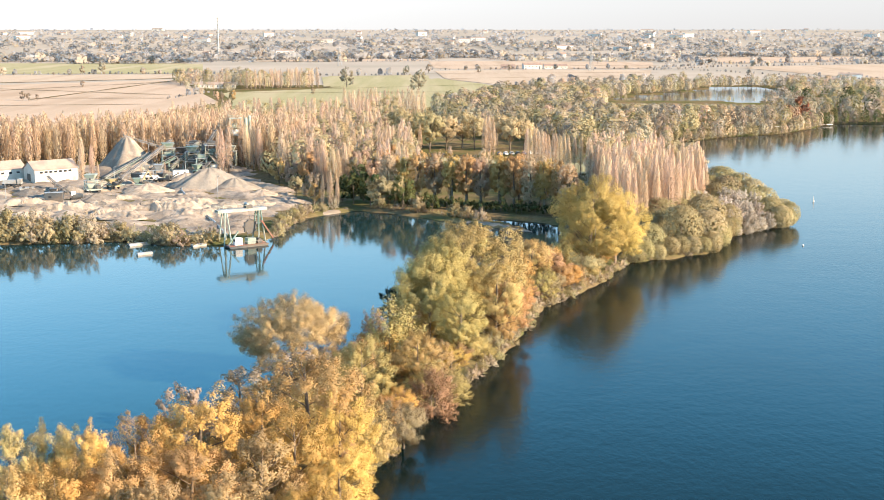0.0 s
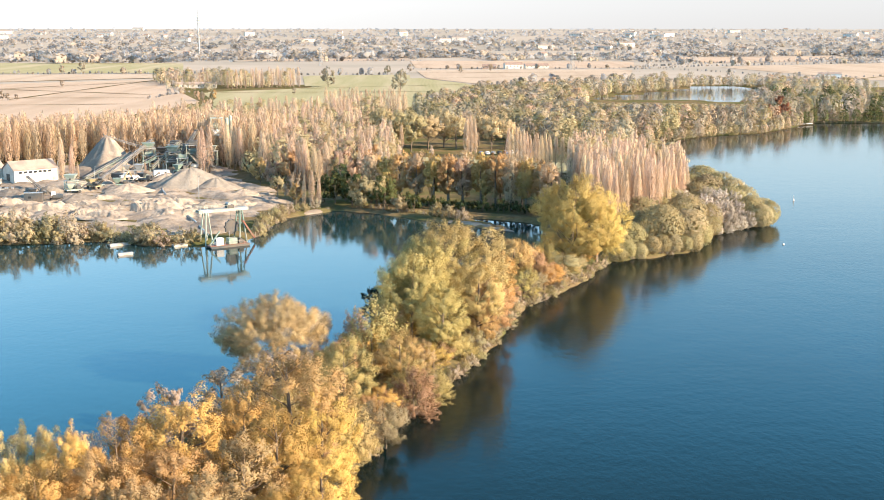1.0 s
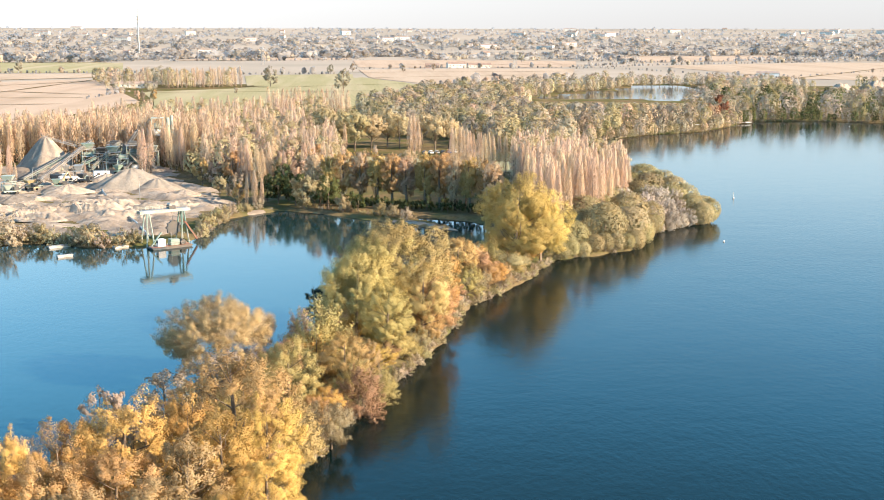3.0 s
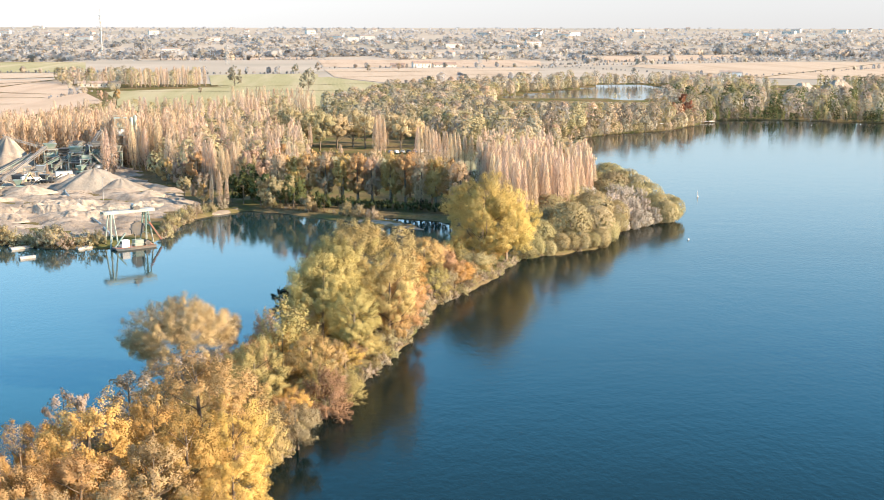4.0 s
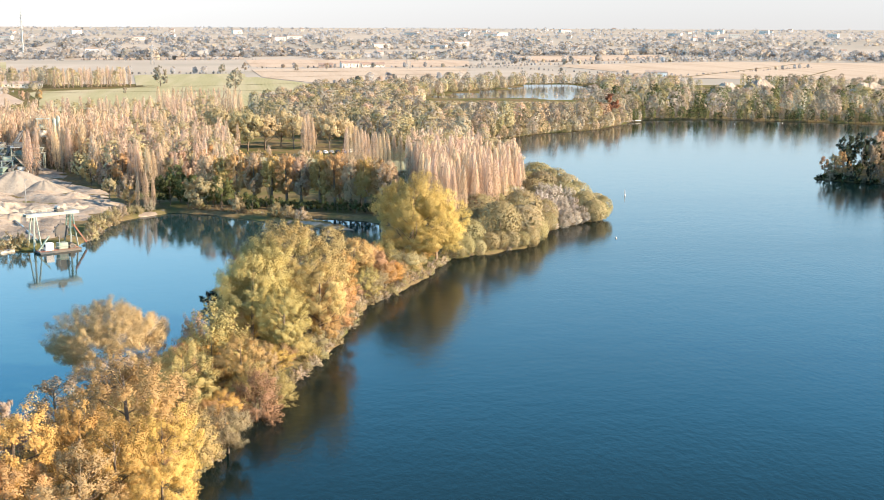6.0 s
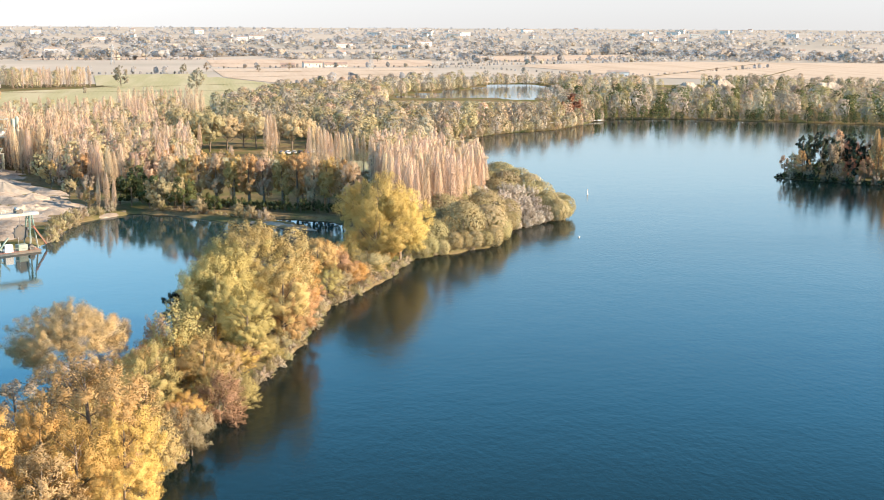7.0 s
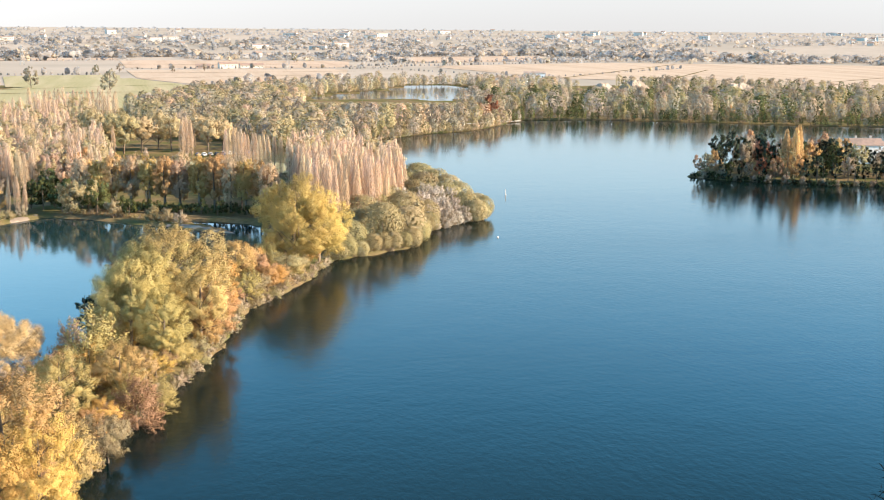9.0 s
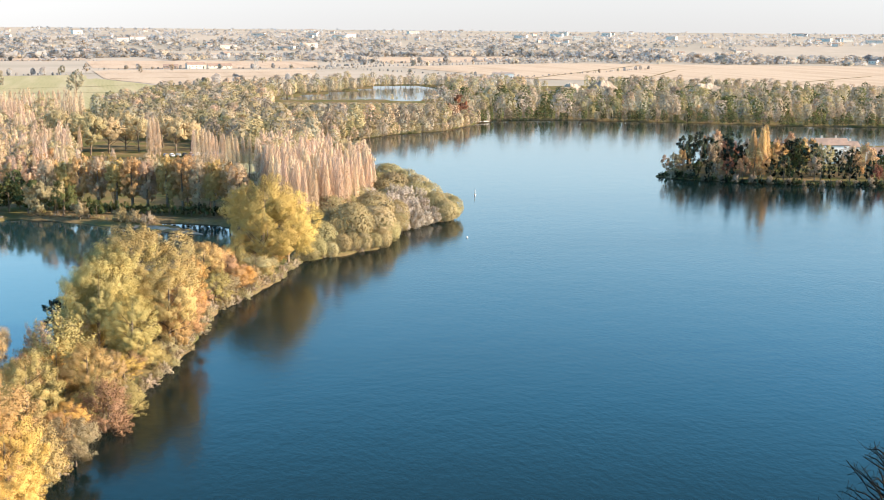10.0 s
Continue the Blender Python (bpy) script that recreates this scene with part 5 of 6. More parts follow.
def dredge_gantry():
    """The loading gantry at the slip: two A-frames carry a long girder over a moored dredger."""
    top = thing("loading_gantry", -56.5, 331.5, 0.9, 32, "pale green steel loading gantry standing over the quarry slip", "gantry")
    for y in (-1.1, 1.1):
        bm = beam(nb(), (-7.6, y, 8.6), (7.2, y, 8.6), 0.35, 0.7)
        for k in range(8):
            beam(bm, (-7 + 2 * k, y, 8.9), (-7 + 2 * k, y, 9.9), 0.06)
        beam(bm, (-7.6, y, 9.9), (7.2, y, 9.9), 0.06)
        part("girder", bm, STEEL_PALE, top)
    part("walkway", box(nb(), (14.6, 1.9, 0.12), (-0.2, 0, 8.98)), STEEL_GREY, top)
    for x in (-5.2, 5.0):
        for y in (-1, 1):
            for s in (-0.9, 0.9):
                part("leg", beam(nb(), (x + s * 0.25, y * 1.1, 8.4), (x + s * 1.3, y * 2.2, -1.6), 0.30), STEEL_PALE if x < 0 else STEEL_GREEN, top)
        bm = nb()
        for z in (2.2, 4.6):
            f = 1.1 + 1.1 * (8.4 - z) / 10
            beam(bm, (x, -f, z), (x, f, z), 0.14)
        part("brace", bm, STEEL_GREEN, top)
    trolley = part("trolley", box(nb(), (1.8, 2.4, 0.9), (2.0, 0, 9.5), 0, 0.08), STEEL_DARK, top)
    part("winch", rod(nb(), (1.6, -0.9, 10.2), (1.6, 0.9, 10.2), 0.45), STEEL_GREY, trolley)
    wheel = part("bucket_wheel", rod(nb(), (2.4, -0.35, 3.6), (2.4, 0.35, 3.6), 1.9, sides=20), STEEL_DARK, top, "dark steel wheel")
    bm = nb()
    for k in range(10):
        a = k * math.pi / 5
        box(bm, (0.5, 0.7, 0.5), (2.4 + 1.9 * math.cos(a), 0, 3.6 + 1.9 * math.sin(a)))
    part("bucket", bm, STEEL_DARK, wheel)
    part("chute", beam(nb(), (5.2, -1.6, 5.4), (8.4, -2.2, 0.2), 0.9, 0.4), RUST_RED, top, "rust-red chute")
    part("cable", beam(nb(), (2.0, 0, 9.0), (2.4, 0, 5.4), 0.06), STEEL_DARK, top)


dredge_gantry()


def barge(x, y, turn, length, width, label, mat=STEEL_GREY, deck=STEEL_GREY, house=False):
    top = thing("barge", x, y, 0, turn, label, "barge", "quarry barges")
    bm = box(nb(), (length, width, 0.9), (0, 0, 0.12), 0, 0.12)
    for v in bm.verts:
        if v.co.z < 0:
            v.co.x *= 0.9
    part("hull", bm, mat, top)
    part("deck", box(nb(), (length * 0.94, width * 0.86, 0.06), (0, 0, 0.60)), deck, top)
    for k in (-1, 1):
        part("bollard", rod(nb(), (k * length * 0.4, width * 0.3, 0.6), (k * length * 0.4, width * 0.3, 1.0), 0.12), STEEL_DARK, top)
    if house:
        cab = part("wheelhouse", box(nb(), (2.2, 1.8, 2.0), (-length * 0.22, 0, 1.6), 0, 0.06), WHITE_PAINT, top)
        part("window", box(nb(), (2.24, 1.2, 0.7), (-length * 0.22, 0, 1.95)), GLASS_DARK, cab)
        part("mast", rod(nb(), (0.4, 0, 0.6), (0.4, 0, 4.2), 0.06), STEEL_GREY, top)
    return top


dredger = barge(-54.5, 326.5, 32, 12, 3.6, "dark dredger with a rusty deck moored under the gantry", STEEL_DARK, RUST_RED, True)
part("engine_house", box(nb(), (2.6, 2.2, 1.7), (1.2, 0.2, 1.45), 0, 0.1), STEEL_GREEN, dredger, "green engine house")
part("pump", rod(nb(), (3.6, -0.9, 1.3), (3.6, 0.9, 1.3), 0.75, sides=14), STEEL_DARK, dredger, "round dark pump")
part("suction_pipe", rod(nb(), (3.8, 0, 1.4), (7.4, 0.4, -0.6), 0.3, sides=10), RUST_RED, dredger)
part("ladder_frame", beam(nb(), (-5.4, 0, 0.8), (-2.4, 0, 4.4), 0.5, 0.3), STEEL_GREEN, dredger)
bm = nb()
for px in range(9):
    rod(bm, (-5.6 + 1.4 * px, -1.6, 0.6), (-5.6 + 1.4 * px, -1.6, 1.6), 0.04, sides=6)
beam(bm, (-5.6, -1.6, 1.6), (5.6, -1.6, 1.6), 0.05)
part("deck_rail", bm, STEEL_GREY, dredger)
barge(-85, 328.2, 34, 6.4, 1.6, "pale flat work barge by the bank")
barge(-80, 314, 34, 4.4, 1.1, "small white pontoon floating on the lake")
barge(-68, 326.8, 40, 4.6, 1.5, "pale flat work barge beside reeds")


def excavator(x, y, turn, label, paint):
    z = float(yard_height(np.array(x), np.array(y)))
    top = thing("excavator", x, y, z, turn, label, "excavator", "quarry machines")
    for s in (-1.1, 1.1):
        part("track", box(nb(), (3.6, 0.6, 0.8), (0, s, 0.4), 0, 0.2), RUBBER, top)
    body = part("body", box(nb(), (3.0, 2.4, 1.3), (-0.5, 0, 1.55), 0, 0.12), paint, top)
    cab = part("cab", box(nb(), (1.5, 1.0, 1.5), (0.6, 0.65, 2.4), 0, 0.1), WHITE_PAINT, top)
    part("window", box(nb(), (1.54, 0.8, 0.8), (0.62, 0.65, 2.6)), GLASS_DARK, cab)
    part("counterweight", box(nb(), (0.7, 2.4, 1.1), (-2.2, 0, 1.5), 0, 0.15), STEEL_DARK, body)
    part("boom", beam(nb(), (0.9, -0.2, 1.9), (3.6, -0.2, 4.6), 0.4, 0.5), paint, top)
    part("arm", beam(nb(), (3.6, -0.2, 4.6), (5.2, -0.2, 2.0), 0.3, 0.35), paint, top)
    part("bucket", box(nb(), (0.9, 1.1, 0.8), (5.1, -0.2, 1.5), 0, 0.15), STEEL_DARK, top)
    return top


def truck(x, y, turn, label, paint, bed):
    z = float(yard_height(np.array(x), np.array(y)))
    top = thing("dump_truck", x, y, z, turn, label, "truck", "quarry machines")
    for wx in (-2.4, -1.2, 2.2):
        for s in (-1.05, 1.05):
            part("wheel", rod(nb(), (wx, s - 0.18, 0.5), (wx, s + 0.18, 0.5), 0.5, sides=14), RUBBER, top)
    part("chassis", box(nb(), (7.0, 1.0, 0.35), (-0.2, 0, 0.85)), STEEL_DARK, top)
    cab = part("cab", box(nb(), (1.7, 2.3, 2.0), (2.6, 0, 2.0), 0, 0.15), paint, top)
    part("windscreen", box(nb(), (0.06, 2.0, 0.8), (3.46, 0, 2.4)), GLASS_DARK, cab)
    bm = box(nb(), (4.8, 2.4, 1.4), (-1.1, 0, 1.85), 0, 0.08)
    part("bed", bm, bed, top)
    return top


truck(-110, 459, 10, "green and white dump truck parked in the yard", STEEL_GREEN, WHITE_PAINT)
truck(-118, 462, -20, "white truck with a dark bed beside a conveyor", WHITE_PAINT, STEEL_DARK)
truck(-160, 440, 5, "grey truck parked before the sheds", STEEL_GREY, STEEL_GREY)
excavator(-127, 408, 200, "dark excavator digging a sand heap", STEEL_DARK)
excavator(-115, 452, 60, "yellow-grey excavator near the crusher", YELLOW)


def container(x, y, turn, size, label, mat):
    z = float(yard_height(np.array(x), np.array(y)))
    top = thing("site_container", x, y, z, turn, label, "container", "site containers")
    part("body", box(nb(), size, (0, 0, size[2] / 2 + 0.1), 0, 0.06), mat, top)
    part("roof", box(nb(), (size[0] + 0.2, size[1] + 0.2, 0.1), (0, 0, size[2] + 0.16)), STEEL_GREY, top)
    part("door", box(nb(), (0.9, 0.06, 2.0), (size[0] * 0.25, -size[1] / 2 - 0.03, 1.1)), STEEL_DARK, top)
    part("window", box(nb(), (1.0, 0.06, 0.7), (-size[0] * 0.2, -size[1] / 2 - 0.03, 1.7)), GLASS_DARK, top)


container(-132.7, 403, 10, (6, 2.5, 3.0), "dark steel site container among heaps", STEEL_DARK)
container(-103, 466, 20, (6, 2.5, 2.6), "white site container by the plant", WHITE_PAINT)
container(-94, 492, 0, (4, 3, 3.2), "white plant control cabin", WHITE_PAINT)
container(-152, 432, 15, (5, 2.4, 1.4), "low grey tank in the yard", STEEL_GREY)

def feed_unit(x, y, turn, size, label, paint):
    """A mobile screen: a hopper on a wheeled frame with two short belts."""
    z = float(yard_height(np.array(x), np.array(y)))
    top = thing("mobile_screen", x, y, z, turn, label, "screen", "quarry machines")
    k = size
    part("frame", box(nb(), (5.0 * k, 1.8 * k, 0.4 * k), (0, 0, 1.0 * k)), paint, top)
    bm = nb()
    bmesh.ops.create_cone(bm, cap_ends=True, segments=4, radius1=0.7 * k, radius2=1.9 * k, depth=1.5 * k, matrix=Matrix.Translation((-1.2 * k, 0, 2.3 * k)) @ pose(0, 0, 0, 0, 0, 45))
    part("hopper", bm, paint, top)
    part("engine", box(nb(), (1.5 * k, 1.5 * k, 1.1 * k), (1.4 * k, 0, 1.75 * k), 0, 0.08), STEEL_DARK, top)
    part("belt", beam(nb(), (2.0 * k, 0, 1.2 * k), (5.4 * k, 0, 3.2 * k), 0.9 * k, 0.25), BELT, top)
    part("belt", beam(nb(), (0, 0.8 * k, 1.2 * k), (0.6 * k, 3.6 * k, 2.6 * k), 0.7 * k, 0.22), BELT, top)
    for wx in (-1.6, 1.6):
        for s in (-0.8, 0.8):
            part("wheel", rod(nb(), (wx * k, s * k - 0.15, 0.5 * k), (wx * k, s * k + 0.15, 0.5 * k), 0.5 * k, sides=12), RUBBER, top)


for x, y, turn, k, label, paint in [(-126, 427, 30, 1.1, "pale mobile screen between sand heaps", STEEL_PALE), (-121, 434, -40, 1.2, "sand-dusted mobile screen beside a crusher", YELLOW), (-136, 413, 100, 1.0, "dark mobile screen at a gravel heap", STEEL_DARK),
                                    (-113, 443, 15, 1.2, "green mobile screen near the trucks", STEEL_GREEN), (-106, 452, -20, 1.1, "dark mobile screen behind sand heaps", STEEL_DARK), (-98, 478, 60, 1.2, "green mobile screen before the plant", STEEL_GREEN),
                                    (-118, 478, 10, 1.1, "grey mobile screen under the long conveyor", STEEL_GREY)]:
    feed_unit(x, y, turn, k, label, paint)
frame_tower(-115, 498, 5, 4, 9, 3, "dense green steel screening tower", STEEL_GREEN, True, 20)
frame_tower(-106, 510, 6, 5, 9.5, 3, "tall dark green washing tower with open decks", STEEL_DARK, False, -10)
frame_tower(-99, 488, 4, 3.5, 6, 2, "pale steel stand with a machine deck", STEEL_PALE, False, 8)
frame_tower(-92, 499, 4.5, 4, 9.5, 3, "dark steel screening tower", STEEL_DARK, False, -14)
conveyor((-112, 488, 2.5), (-104, 506, 11.5), 1.1, 2, "green conveyor rising into the washing plant")
conveyor((-86, 486, 3.0), (-96, 503, 10.5), 1.1, 2, "dark conveyor rising into the washing plant", STEEL_DARK)
conveyor((-118, 486, 3.0), (-110, 490, 7.0), 1.0, 1, "short green conveyor under the plant")


def pipe(points, r, label):
    top = tagged(new("pipe"), label, "pipe", "plant pipes")
    o = Vector(points[0])
    top.location = (o.x, o.y, YARD_Z)
    o = Vector((o.x, o.y, YARD_Z))
    bm = nb()
    for p, q in zip(points, points[1:]):
        rod(bm, Vector(p) - o, Vector(q) - o, r, sides=8)
    part("pipe_run", bm, STEEL_GREY, top)


pipe([(-112, 502, 0.9), (-112, 502, 6.5), (-104, 500, 7.5), (-96, 501, 6.0), (-96, 501, 0.9)], 0.3, "grey water pipe looped through the plant")
pipe([(-108, 494, 0.9), (-108, 494, 4.5), (-98, 492, 5.0), (-98, 492, 0.9)], 0.25, "grey water pipe between the towers")
pipe([(-62, 338, 1.1), (-70, 360, 1.7), (-82, 390, 1.9), (-95, 430, 1.9), (-104, 486, 1.6)], 0.3, "long grey slurry pipe across the yard")


def yard_lamp(x, y):
    z = float(yard_height(np.array(x), np.array(y)))
    top = thing("lamp_post", x, y, z, 0, "slim grey lamp post in the quarry yard", "lamp post", "yard lamps")
    part("pole", rod(nb(), (0, 0, -0.4), (0, 0, 8.0), 0.12, 0.08, 8), STEEL_GREY, top)
    part("lamp_head", box(nb(), (0.9, 0.35, 0.18), (0.4, 0, 8.0), 0, 0.04), STEEL_GREY, top)


for x, y in ((-139, 452), (-122, 440), (-98, 452), (-78, 410), (-150, 405)):
    yard_lamp(x, y)

# bushes and reeds on the quarry shore
for x, y in along([(-240, 334), (-180, 332), (-124, 336), (-110, 337), (-100, 339)], 3.6, 1.0, rng):
    plant("quarrybush", x, y - 5.0, rng.uniform(6.5, 10.0))
for x, y in along([(-100, 340), (-92, 340), (-78, 333), (-64, 334)], 3.0, 0.8, rng):
    plant("quarrybush" if rng.uniform() < 0.45 else "scrub", x, y - 5.0, rng.uniform(3.5, 6.5))
for x, y in along([(-47, 340), (-46, 356), (-43, 376), (-34, 390)], 2.6, 1.0, rng):
    plant("scrub" if rng.uniform() < 0.5 else "quarrybush", x - 2.2, y, rng.uniform(2.0, 5.0))
# the spit and its reeds
for x, y in along([(-24, 391.5), (-10, 382.5), (4, 371.5), (13, 364)], 2.4, 0.6, rng):
    plant("scrub", x + 1.5, y + 1.5, rng.uniform(1.2, 2.6))
heap(14.5, 361.5, 14, 2.2, 0.8, -41, SAND, "low sandy spit at the mouth of the inlet", 71, 0.4, 0.0, 0.12)
heap(-35, 388.5, 12, 1.8, 0.7, 44, SAND, "small sandy beach beside the inlet", 72, 0.4, 0.0, 0.2)
for x, y, h in [(4, 373, 5), (8, 370, 4.5), (12, 366, 4)]:
    plant("quarrybush", x, y, h)


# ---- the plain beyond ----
# leaf colours carry painted haze; normals lean sunward so far crowns light evenly
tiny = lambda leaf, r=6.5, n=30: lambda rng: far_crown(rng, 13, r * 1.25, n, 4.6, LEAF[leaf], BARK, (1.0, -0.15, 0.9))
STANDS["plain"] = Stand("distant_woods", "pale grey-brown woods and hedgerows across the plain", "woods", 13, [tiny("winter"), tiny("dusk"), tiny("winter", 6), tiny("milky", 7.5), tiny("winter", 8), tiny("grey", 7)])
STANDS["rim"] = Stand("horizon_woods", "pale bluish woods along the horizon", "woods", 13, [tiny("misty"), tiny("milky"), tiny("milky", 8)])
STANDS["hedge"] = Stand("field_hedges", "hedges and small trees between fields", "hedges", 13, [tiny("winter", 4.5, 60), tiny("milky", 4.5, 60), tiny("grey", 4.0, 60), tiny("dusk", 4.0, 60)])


def seen_distance(fall):
    """The ground distance at which a point on the plain lies that far below the horizon, in thousandths."""
    flat = EYE / fall * 1000.0
    return flat if flat < 2900 else 2900 + 2000 * math.log(min(flat / 2900, 10.5)) / math.log(10.5)


FARBOX = [inside for inside in (FIELDS[7][1], FIELDS[10][1], FIELDS[6][1], FIELDS[9][1], FIELDS[2][1], FIELDS[11][1], FIELDS[8][1])]


def open_field(x, y):
    return any(float(inside_distance(p, np.array(x), np.array(y))) > -6 for p in FARBOX)


rng = np.random.default_rng(21)
n = 15000
fall, az = rng.uniform(2.3, 28.5, n), np.radians(rng.uniform(-25, 42, n))
dist = np.array([seen_distance(q) for q in fall]) * rng.uniform(0.985, 1.015, n)
px, py = dist * np.sin(az), dist * np.cos(az)
clear = wavy(px, py * 0.45, 420, 31) + 0.5 * wavy(px, py * 0.5, 150, 32)
ok = clear > np.where(fall < 16, -1.0, -0.6)
for p in FARBOX:
    ok &= inside_distance(p, px, py) < -6
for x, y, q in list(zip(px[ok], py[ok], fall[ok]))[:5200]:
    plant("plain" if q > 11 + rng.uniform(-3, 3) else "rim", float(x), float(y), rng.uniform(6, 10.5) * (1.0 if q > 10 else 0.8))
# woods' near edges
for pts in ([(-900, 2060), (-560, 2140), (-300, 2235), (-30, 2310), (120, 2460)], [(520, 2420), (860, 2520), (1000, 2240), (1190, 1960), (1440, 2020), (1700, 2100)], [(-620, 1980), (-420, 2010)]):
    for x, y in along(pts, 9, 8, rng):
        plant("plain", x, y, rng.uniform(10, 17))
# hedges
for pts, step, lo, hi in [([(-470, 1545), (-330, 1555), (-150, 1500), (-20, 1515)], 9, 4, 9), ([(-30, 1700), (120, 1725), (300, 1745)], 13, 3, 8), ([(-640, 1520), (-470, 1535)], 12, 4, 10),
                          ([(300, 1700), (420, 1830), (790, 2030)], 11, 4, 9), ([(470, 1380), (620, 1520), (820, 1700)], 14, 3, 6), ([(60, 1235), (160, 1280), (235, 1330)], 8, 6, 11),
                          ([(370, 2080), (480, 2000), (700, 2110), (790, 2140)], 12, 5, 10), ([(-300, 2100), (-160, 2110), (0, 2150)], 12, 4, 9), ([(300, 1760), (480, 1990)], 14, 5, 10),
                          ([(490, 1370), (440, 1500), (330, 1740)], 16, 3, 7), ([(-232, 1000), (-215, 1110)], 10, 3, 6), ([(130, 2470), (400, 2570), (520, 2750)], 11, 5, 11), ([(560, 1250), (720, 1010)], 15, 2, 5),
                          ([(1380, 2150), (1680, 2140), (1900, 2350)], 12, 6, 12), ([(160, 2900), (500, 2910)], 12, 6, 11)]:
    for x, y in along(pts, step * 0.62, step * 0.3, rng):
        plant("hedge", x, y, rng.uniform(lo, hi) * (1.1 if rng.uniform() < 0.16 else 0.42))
# the grove by the farm
for x, y in along([(-192, 1166), (-160, 1180), (-122, 1197)], 4.6, 0.6, rng) + along([(-196, 1180), (-160, 1195), (-124, 1212)], 5, 0.8, rng) + along([(-200, 1196), (-130, 1228)], 5.5, 1, rng):
    plant("blush", x, y, rng.uniform(17, 21))
for x, y in scatter([(-262, 1215), (-200, 1190), (-190, 1300), (-300, 1330)], 12, rng):
    plant("wood" if rng.uniform() < 0.5 else "blush", x, y, rng.uniform(12, 18))
for x, y in along([(-247, 1142), (-205, 1140), (-196, 1120)], 6, 3, rng):
    plant("wood", x, y, rng.uniform(7, 10))
for x, y in along([(-186, 968), (-165, 970)], 5, 3, rng):
    plant("midamber", x, y, rng.uniform(7, 10))
for x, y, h, k in [(-344, 982, 9, 1), (-338, 978, 7, 1), (-332, 980, 6, 1), (-359, 1196, 8, 1), (-450, 1590, 15, 0), (-458, 1528, 13, 1), (-95, 1196, 21, 0), (-21, 1093, 22, 0), (48, 1566, 11, 1), (91, 1626, 11, 1),
                   (-115, 1065, 7, 1), (259, 2000, 16, 0), (-106, 1540, 9, 1), (-67, 1510, 10, 1), (-45, 1510, 13, 0), (-18, 1590, 13, 1), (600, 1090, 12, 0), (660, 1530, 7, 1)]:
    SP["lone"].count = k
    plant("lone", x, y, h)
# woods behind the far shore, with the heaps of another pit among them
for x, y in scatter([(470, 1060), (560, 1030), (660, 1010), (720, 1000), (640, 1110), (600, 1180), (480, 1160)], 15, rng):
    plant("shore", x, y, rng.uniform(9, 14))
for x, y, rx, ry, h in [(405, 1000, 22, 16, 11), (440, 1012, 24, 16, 13), (520, 968, 26, 16, 12), (475, 985, 20, 14, 10)]:
    heap(x, y, rx, ry, h, 10, SAND, "large pale sand heap of a distant pit behind trees", int(x), 0.25)
for x, y in scatter([(330, 925), (430, 905), (600, 860), (740, 960), (720, 1000), (600, 1000), (470, 940), (400, 975), (330, 1010)], 15, rng):
    plant("shore", x, y, rng.uniform(8, 12))

# ditches and tracks across the fields
def ditch(k, a, b, w):
    a, b = Vector((*a, 1.62)), Vector((*b, 1.62))
    s = Vector((-(b - a).y, (b - a).x, 0)).normalized() * w / 2
    n = 8
    v = [a.lerp(b, i / n) + s * e * (1 + 0.4 * math.sin(i * 2.1 + k)) for i in range(n + 1) for e in (-1, 1)]
    me = mesh_of("track", v, [(2 * i, 2 * i + 1, 2 * i + 3, 2 * i + 2) for i in range(n)], SOIL)
    if me.polygons[0].normal.z < 0:
        me.flip_normals()
    tagged(new("track", me), "narrow dark ditch across a field", "track", kind="structure")


for k, (a, b, w) in enumerate([((-420, 900), (-232, 930), 2.5), ((-470, 1190), (-240, 1060), 3), ((-430, 1120), (-290, 1330), 3), ((-400, 760), (-225, 745), 3), ((-360, 1010), (-235, 1010), 2.5),
                               ((-340, 985), (-300, 1360), 2.5), ((-500, 1280), (-300, 1420), 4), ((-190, 1090), (30, 1110), 2.5), ((-120, 1160), (40, 1250), 2.5), ((10, 1400), (230, 1480), 3),
                               ((600, 1290), (830, 1640), 3.5), ((640, 1130), (1000, 1400), 3.5), ((720, 1010), (760, 1200), 3), ((500, 1370), (900, 1900), 3.5), ((-20, 1560), (290, 1600), 4), ((-20, 1900), (340, 1880), 4)]):
    ditch(k, a, b, w)

# far houses
def far_house(x, y, turn, length, depth, eave, ridge, wall, roof, label, name="house"):
    n = max(2, int(length / 5))
    return shed(x, y, turn, length, depth, eave, ridge, [(-length / 2 + length * (k + 0.5) / n, eave * 0.6, 1.4, 1.6, -1) for k in range(n)], label, wall, roof, name)


far_house(390, 1222, -22, 34, 14, 7, 9, WHITE_PAINT, ROOF_PALE, "long white warehouse behind the woods", "warehouse")
far_house(437, 1285, -18, 24, 18, 10, 11.5, WHITE_PAINT, ROOF_PALE, "tall white warehouse at a field's edge", "warehouse")
far_house(-225, 1190, 8, 40, 12, 3.5, 5.5, CREAM_WALL, ROOF_PALE, "low farm shed beside the poplar grove", "warehouse")
far_house(130, 1740, 10, 26, 12, 6, 9, CREAM_WALL, ROOF_TILE, "farmhouse with outbuildings in the fields")
far_house(165, 1752, 5, 34, 12, 4, 7, CREAM_WALL, ROOF_TILE, "long low barn in the fields", "barn")
far_house(95, 1735, -5, 20, 10, 4, 6.5, ROOF_TILE, ROOF_TILE, "small brick barn in the fields", "barn")
# white of the distant walls toned down, haze put into the paint colour
HAZY_WALL = coated("weathered_white_wall", (0.62, 0.58, 0.51), (0.54, 0.50, 0.43), 0.9)
